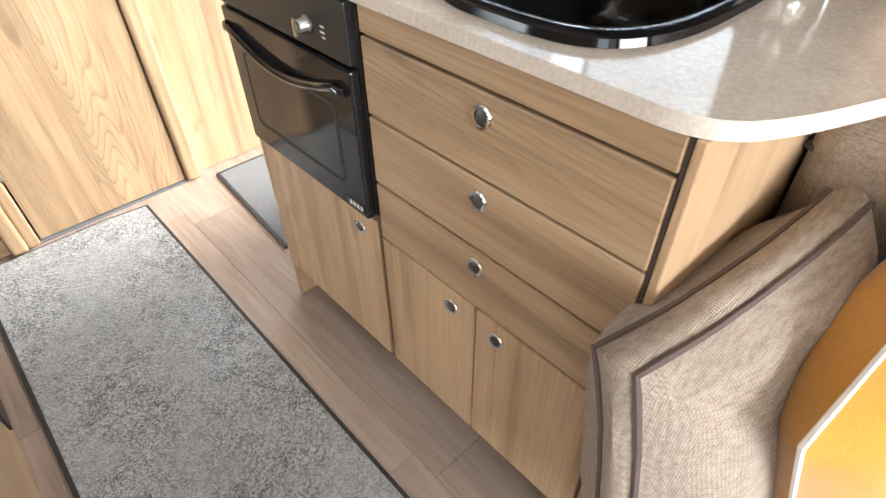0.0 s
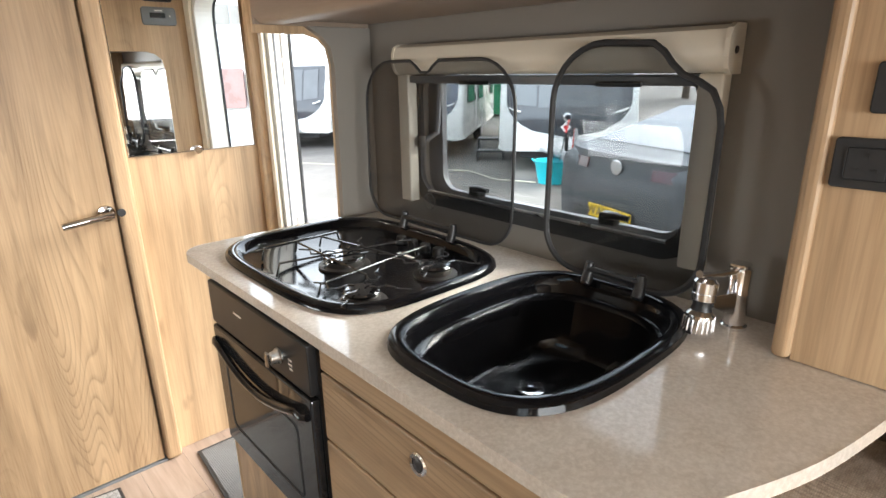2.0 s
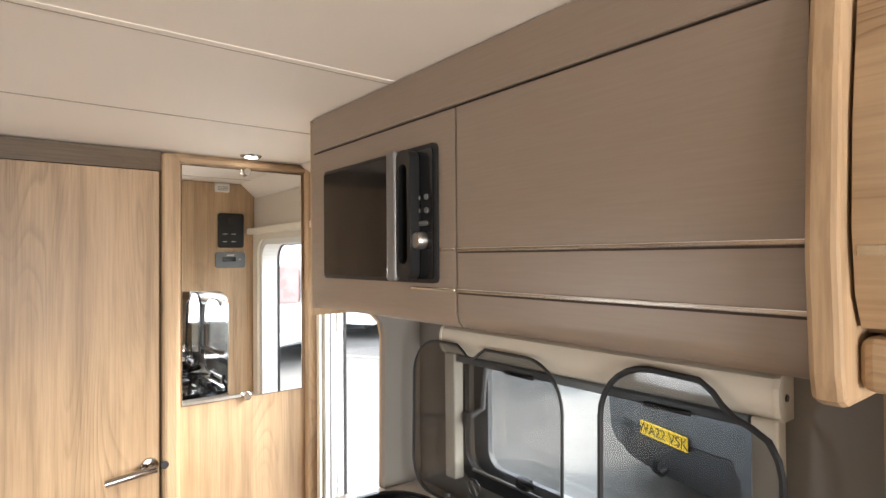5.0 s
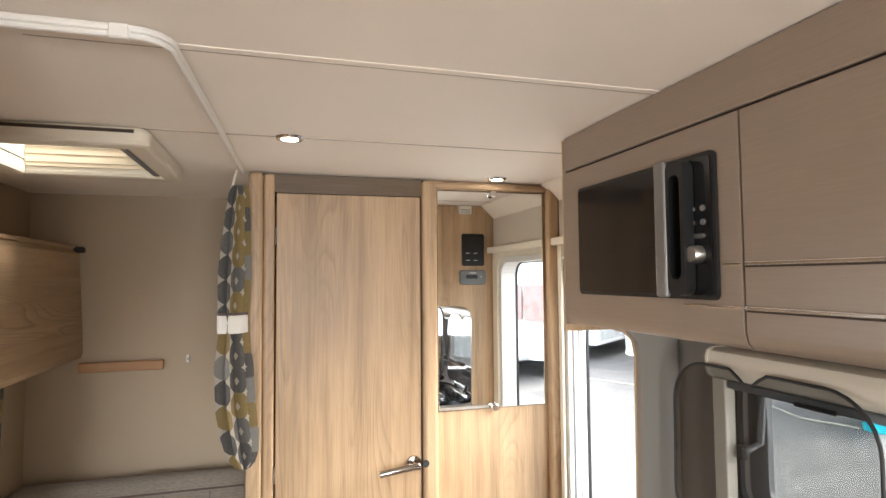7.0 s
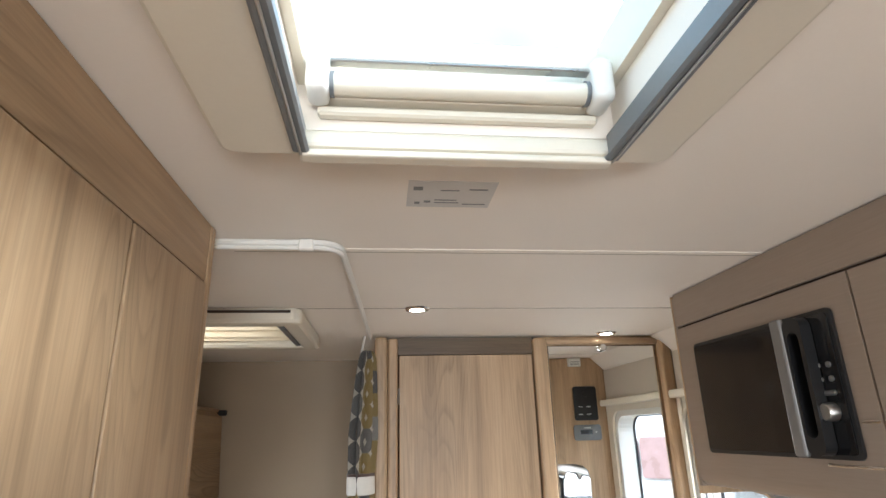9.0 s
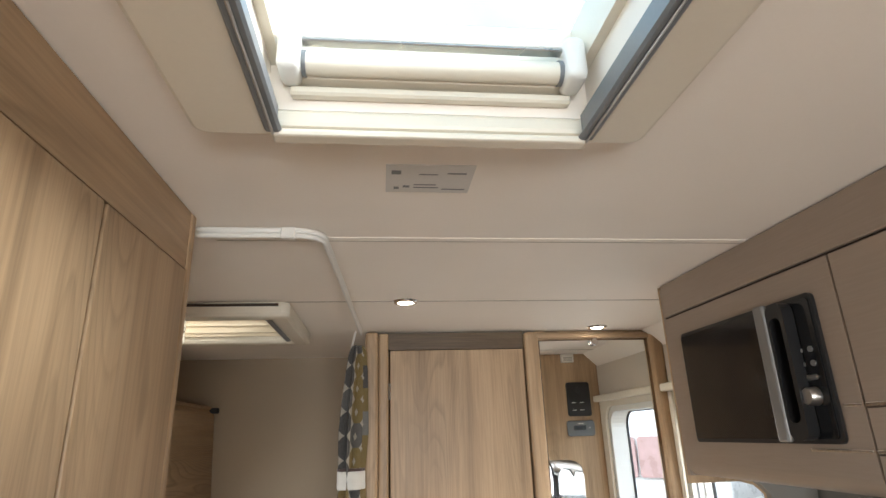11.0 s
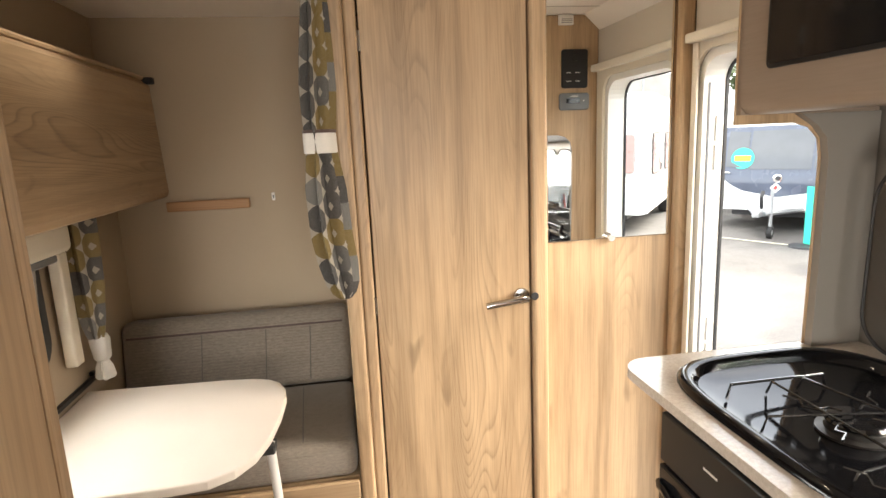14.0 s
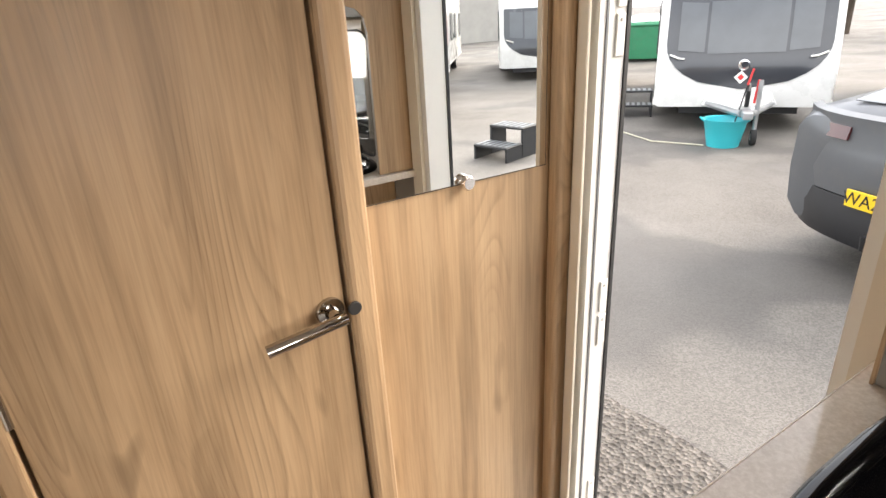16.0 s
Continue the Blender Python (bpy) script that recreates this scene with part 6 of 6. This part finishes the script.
# cross-sections from the boot forward: (x, half width, sill, belt, roof, roof half width)
secs = [(0.00, 0.62, 0.40, 0.90, 0.94, 0.52), (0.04, 0.80, 0.30, 0.96, 1.01, 0.66), (0.20, 0.90, 0.24, 0.99, 1.07, 0.72), (0.55, 0.925, 0.22, 0.98, 1.17, 0.66), (1.1, 0.93, 0.22, 0.96, 1.33, 0.60), (1.8, 0.93, 0.22, 0.95, 1.43, 0.58), (2.5, 0.93, 0.22, 0.94, 1.40, 0.58), (3.2, 0.92, 0.22, 0.93, 1.12, 0.64), (3.6, 0.91, 0.22, 0.90, 0.98, 0.70), (4.4, 0.84, 0.26, 0.74, 0.80, 0.66), (4.6, 0.62, 0.36, 0.62, 0.66, 0.5)]


def section(px, hw, sill, belt, roof, rw):
    half = [(hw * 0.86, sill), (hw * 0.97, sill + 0.10), (hw, (sill + belt) / 2), (hw * 0.985, belt - 0.05), (hw * 0.94, belt), (rw + (hw * 0.94 - rw) * 0.35, belt + (roof - belt) * 0.62), (rw * 0.85, roof - 0.012), (rw * 0.4, roof)]
    return [(px, -a, z) for a, z in half] + [(px, a, z) for a, z in reversed(half)]


part("body", turned(loft([section(*s) for s in secs]), cm), M_car, car, "", True)


bm = loft([[(0.025 + 0.26 * abs(2 * j / 12 - 1) ** 3.5 - o, 0.88 * (2 * j / 12 - 1), z) for j in range(13)] for z, o in ((0.24, 0.03), (0.30, 0.07), (0.44, 0.09), (0.55, 0.08))], close=False, caps=False)
bmesh.ops.solidify(bm, geom=bm.faces[:], thickness=0.03)
part("bumper", turned(bm, cm), M_carlow, car, "black lower rear bumper", True)
bm = loft([[(0.025 + 0.26 * abs(2 * j / 12 - 1) ** 3.5 - o, 0.89 * (2 * j / 12 - 1), z) for j in range(13)] for z, o in ((0.555, 0.075), (0.68, 0.085), (0.82, 0.07), (0.94, 0.045), (1.03, 0.05), (1.045, -0.02))], close=False, caps=False)
bmesh.ops.solidify(bm, geom=bm.faces[:], thickness=0.03)
part("boot_lid", turned(bm, cm), M_car, car, "dark grey boot lid", True)
for s in (-1, 1):
    bm = loft([[(0.03 + 0.26 * abs(y / 0.89) ** 3.5 - o, s * y, z) for y in (0.36, 0.50, 0.66, 0.80, 0.87)] for z, o in ((0.89, 0.078), (0.93, 0.068), (0.97, 0.058))], close=False, caps=False)
    bmesh.ops.solidify(bm, geom=bm.faces[:], thickness=0.014)
    part("tail_light", turned(bm, cm), M_tail, car, "dark red tail light", True)
    wheel(car, cm, 0.95, s * 0.80, 0.33, 0.22)
    wheel(car, cm, 3.70, s * 0.80, 0.33, 0.22)
    bm = loft([[(px, s * (hw * 0.94 - 0.0 * k + 0.004), belt + 0.02), (px, s * (rw + (hw * 0.94 - rw) * 0.35 + 0.006), belt + (roof - belt) * 0.58)] for k, (px, hw, sill, belt, roof, rw) in enumerate(secs[4:8])], close=False, caps=False)
    bmesh.ops.solidify(bm, geom=bm.faces[:], thickness=0.004)
    part("side_window", turned(bm, cm), M_tinted, car)
bm = loft([[(px - 0.006, rw * 0.8 * s, z + 0.006) for s in (-1, -0.5, 0, 0.5, 1)] for px, rw, z in ((0.24, 0.72, 1.082), (0.56, 0.68, 1.173), (0.82, 0.65, 1.25), (1.12, 0.62, 1.337))], close=False, caps=False)
bmesh.ops.solidify(bm, geom=bm.faces[:], thickness=0.006)
part("rear_window", turned(bm, cm), M_tinted, car, "sloping tinted rear window", True)
npl = part("number_plate", turned(box((-0.089, -0.24, 0.515), (-0.070, 0.24, 0.62), 0.003), cm), M_platey, car, "yellow rear number plate")
lettering("plate_letters", "WA22 VSK", 0.108, cm @ Matrix.Translation((-0.0905, 0, 0.5675)) @ Matrix(((0, 0, -1, 0), (-1, 0, 0, 0), (0, 1, 0, 0), (0, 0, 0, 1))), M_black, npl, 0.001)
bm = lathe([(0.058, 0), (0.060, 0.006), (0.052, 0.008)], pose(-0.035, 0, 0.94, 0, -90, 0), 24)
part("badge_ring", turned(bm, cm), M_chrome, car, "round chrome badge", True)
part("tow_ball", turned(tube([(0.0, 0.0, 0.33), (-0.10, 0.0, 0.28), (-0.16, 0.0, 0.32), (-0.16, 0.0, 0.40)], [0.025, 0.022, 0.02, 0.028], 10), cm), M_black, car, "black swan-neck tow ball", True)

# ---- yard things ----
bk = thing("bucket", 7.45, 5.6, GROUND, "turquoise flexible plastic bucket with a broom standing in it", "bucket")
part("tub", lathe([(0.20, 0.0), (0.27, 0.35), (0.285, 0.365), (0.27, 0.365), (0.255, 0.34), (0.185, 0.02)], pose(7.45, 5.6, GROUND), 24), M_turq, bk, "", True)
for s in (-1, 1):
    part("grip", tube([(7.45 + s * 0.25 * 0.5, 5.6 - s * 0.25 * 0.87, GROUND + 0.32), (7.45 + s * 0.31 * 0.5, 5.6 - s * 0.31 * 0.87, GROUND + 0.37), (7.45 + s * 0.25 * 0.6, 5.6 - s * 0.25 * 0.75, GROUND + 0.34)], 0.015, 8), M_turq, bk)
br = thing("broom", 7.48, 5.55, GROUND + 0.02, "broom with a red-tipped black handle standing in the bucket", "broom")
part("handle", tube([(7.48, 5.55, GROUND + 0.03), (7.56, 5.43, GROUND + 0.80)], 0.009, 8), M_black, br)
part("grip", tube([(7.56, 5.43, GROUND + 0.80), (7.585, 5.395, GROUND + 1.0)], 0.014, 8), M_red, br, "red grip")
part("brush", box((7.42, 5.52, GROUND + 0.021), (7.52, 5.62, GROUND + 0.06)), M_black, br)
single("garden_hose", tube([(7.25, 5.75, GROUND + 0.012), (7.0, 6.4, GROUND + 0.012), (7.3, 7.3, GROUND + 0.012), (6.7, 8.4, GROUND + 0.012), (5.6, 10.5, GROUND + 0.012), (5.0, 13.0, GROUND + 0.012)], 0.011, 6), M_hose, "pale garden hose lying across the yard", "hose", smooth=True)
bn = thing("banner_sign", 6.95, 8.0, GROUND, "green feather banner in a dark cross base", "banner")
part("blade", box((6.945, 7.9, GROUND + 0.05), (6.955, 8.05, GROUND + 0.95), 0.002), M_sticker, bn)
part("stand", lathe([(0.26, 0.0), (0.25, 0.03), (0.03, 0.05)], pose(6.95, 7.98, GROUND), 16), M_carlow, bn)


def steps(x, y, yaw, label):
    m = pose(x, y, GROUND, 0, 0, yaw)
    st = new("caravan_step")
    st.matrix_basis = m
    tagged(st, label, "step", "caravan steps")
    for k, (x0, x1, h) in enumerate(((-0.36, 0.0, 0.2), (0.0, 0.36, 0.4))):
        part("tread", turned(box((x0, -0.28, h - 0.03), (x1, 0.28, h), 0.008), m), M_carlow, st)
        for i in range(6):
            part("rib", turned(box((x0 + 0.03, -0.25 + 0.09 * i, h + 0.0002), (x1 - 0.03, -0.20 + 0.09 * i, h + 0.006)), m), M_rail, st)
        for s in (-1, 1):
            part("side", turned(box((x0 + 0.01, s * 0.26 - 0.015, 0.0), (x1 - 0.01, s * 0.26 + 0.015, h - 0.0305)), m), M_carlow, st)
    return st


steps(5.0, -3.0, -15, "black plastic double step standing on the yard")
steps(8.7, 8.1, 40, "black plastic double step between two caravans")
sk = thing("skip", 17.5, 15.0, GROUND, "green steel skip behind the caravans", "skip")
m = pose(17.5, 15.0, GROUND, 0, 0, 40)
part("tub", turned(loft([[(-a, -1.6 * b2, z), (a, -1.6 * b2, z), (a, 1.6 * b2, z), (-a, 1.6 * b2, z)] for a, b2, z in ((0.7, 0.75, 0.1), (0.85, 1.0, 1.2))]), m), M_green, sk)
part("rim", turned(tube([(0.87, -1.62, 1.2), (0.87, 1.62, 1.2), (-0.87, 1.62, 1.2), (-0.87, -1.62, 1.2)], 0.05, 6, closed=True), m), M_green, sk)


def far_car(x, y, yaw, mat, label):
    m = pose(x, y, GROUND, 0, 0, yaw)
    th = new("parked_car")
    th.matrix_basis = m
    tagged(th, label, "car", "cars beyond the yard")
    part("body", turned(loft([section(*s) for s in secs]), m), mat, th, "", True)
    for s in (-1, 1):
        wheel(th, m, 0.95, s * 0.80, 0.33, 0.22)
        wheel(th, m, 3.70, s * 0.80, 0.33, 0.22)
        bm = loft([[(px, s * (hw * 0.94 + 0.006), belt + 0.02), (px, s * (rw + (hw * 0.94 - rw) * 0.35 + 0.01), belt + (roof - belt) * 0.58)] for px, hw, sill, belt, roof, rw in secs[4:8]], close=False, caps=False)
        bmesh.ops.solidify(bm, geom=bm.faces[:], thickness=0.004)
        part("side_window", turned(bm, m), M_tinted, th)


M_white_paint = plain("white_car_paint", (0.75, 0.76, 0.77), 0.25, coat=0.8)
M_silver = plain("silver_car_paint", (0.42, 0.43, 0.45), 0.25, 0.5, coat=0.8)
for k in range(5):
    far_car(21.0 - 1.6 * k, 19.5 + 2.9 * k, -10 + 8 * k, (M_white_paint, M_silver)[k % 2], ("white saloon car parked beyond the yard", "silver saloon car parked beyond the yard")[k % 2])
fence = thing("boundary_wall", 22, -20, GROUND, "pale rendered warehouse wall at the end of the lane", "wall")
part("wall", box((13, -30.3, GROUND), (40, -30, GROUND + 5.5)), M_concrete, fence)
for k in range(6):
    part("panel_joint", box((14.5 + 4 * k, -29.999, GROUND), (14.6 + 4 * k, -29.95, GROUND + 5.5)), M_galv, fence)


def tree(x, y, h, seed):
    rnd = random.Random(seed)
    th = thing("tree", x, y, GROUND, "bushy green tree beyond the yard", "tree", "trees beyond the yard")
    part("trunk", tube([(x, y, GROUND), (x + 0.1, y, GROUND + h * 0.3), (x + 0.05, y + 0.1, GROUND + h * 0.7)], [0.22, 0.16, 0.06], 8), M_bark, th)
    for k in range(5):
        a = rnd.random() * 6.28
        part("limb", tube([(x + 0.08, y, GROUND + h * (0.3 + 0.07 * k)), (x + 0.8 * math.cos(a), y + 0.8 * math.sin(a), GROUND + h * (0.45 + 0.07 * k)), (x + 1.5 * math.cos(a), y + 1.5 * math.sin(a), GROUND + h * (0.55 + 0.07 * k))], [0.08, 0.05, 0.02], 6), M_bark, th)
    verts, faces = [], []
    for k in range(1500):
        a, u = rnd.random() * 6.283, rnd.random()
        r = h * 0.36 * (0.35 + 0.65 * rnd.random() ** 0.5) * math.sin(math.pi * (0.12 + 0.86 * u)) ** 0.6
        c = Vector((x + r * math.cos(a), y + r * math.sin(a), GROUND + h * (0.28 + 0.74 * u) + rnd.uniform(-0.2, 0.2)))
        d1 = Vector((rnd.uniform(-1, 1), rnd.uniform(-1, 1), rnd.uniform(-1, 1))).normalized() * rnd.uniform(0.12, 0.28)
        d2 = d1.orthogonal().normalized() * rnd.uniform(0.08, 0.2)
        n = len(verts)
        verts += [c - d1, c + d2, c + d1, c - d2]
        faces.append((n, n + 1, n + 2, n + 3))
    me = bpy.data.meshes.new("crown")
    me.from_pydata([tuple(v) for v in verts], [], faces)
    me.materials.append(M_leaf)
    ob = new("crown", me)
    ob.parent, ob.matrix_parent_inverse = th, th.matrix_basis.inverted()
    tagged(ob, kind="stuff")


for k, (x, y, h) in enumerate(((24, 24, 6.5), (28, 20, 7), (20, 27, 6), (16, 30, 7), (32, 15, 6.5), (35, 9, 7), (11, 33, 6.5), (27, 28, 8))):
    tree(x, y, h, 20 + k)

# ---- vinyl floor ----
floor = single("floor", box((XL, YF, -0.06), (XR, YB, -0.0015)), M_gasket, "wood-look vinyl plank floor", "floor", kind="structure")
PW, PL = 0.152, 1.22
rnd = random.Random(9)
meshes = {}
for i in range(14):
    x0 = XL + 0.001 + i * PW
    x1 = min(x0 + PW, XR) - 0.0008
    if x1 - x0 < 0.02:
        continue
    y = YF - rnd.random() * PL
    while y < YB:
        a, bb = max(y, YF) + 0.0005, min(y + PL, YB) - 0.0005
        if bb - a > 0.02:
            bm = box((x0, a, -0.0014), (x1, bb, 0.0), 0.0005)
            part("plank", bm, M_floor, floor)
        y += PL
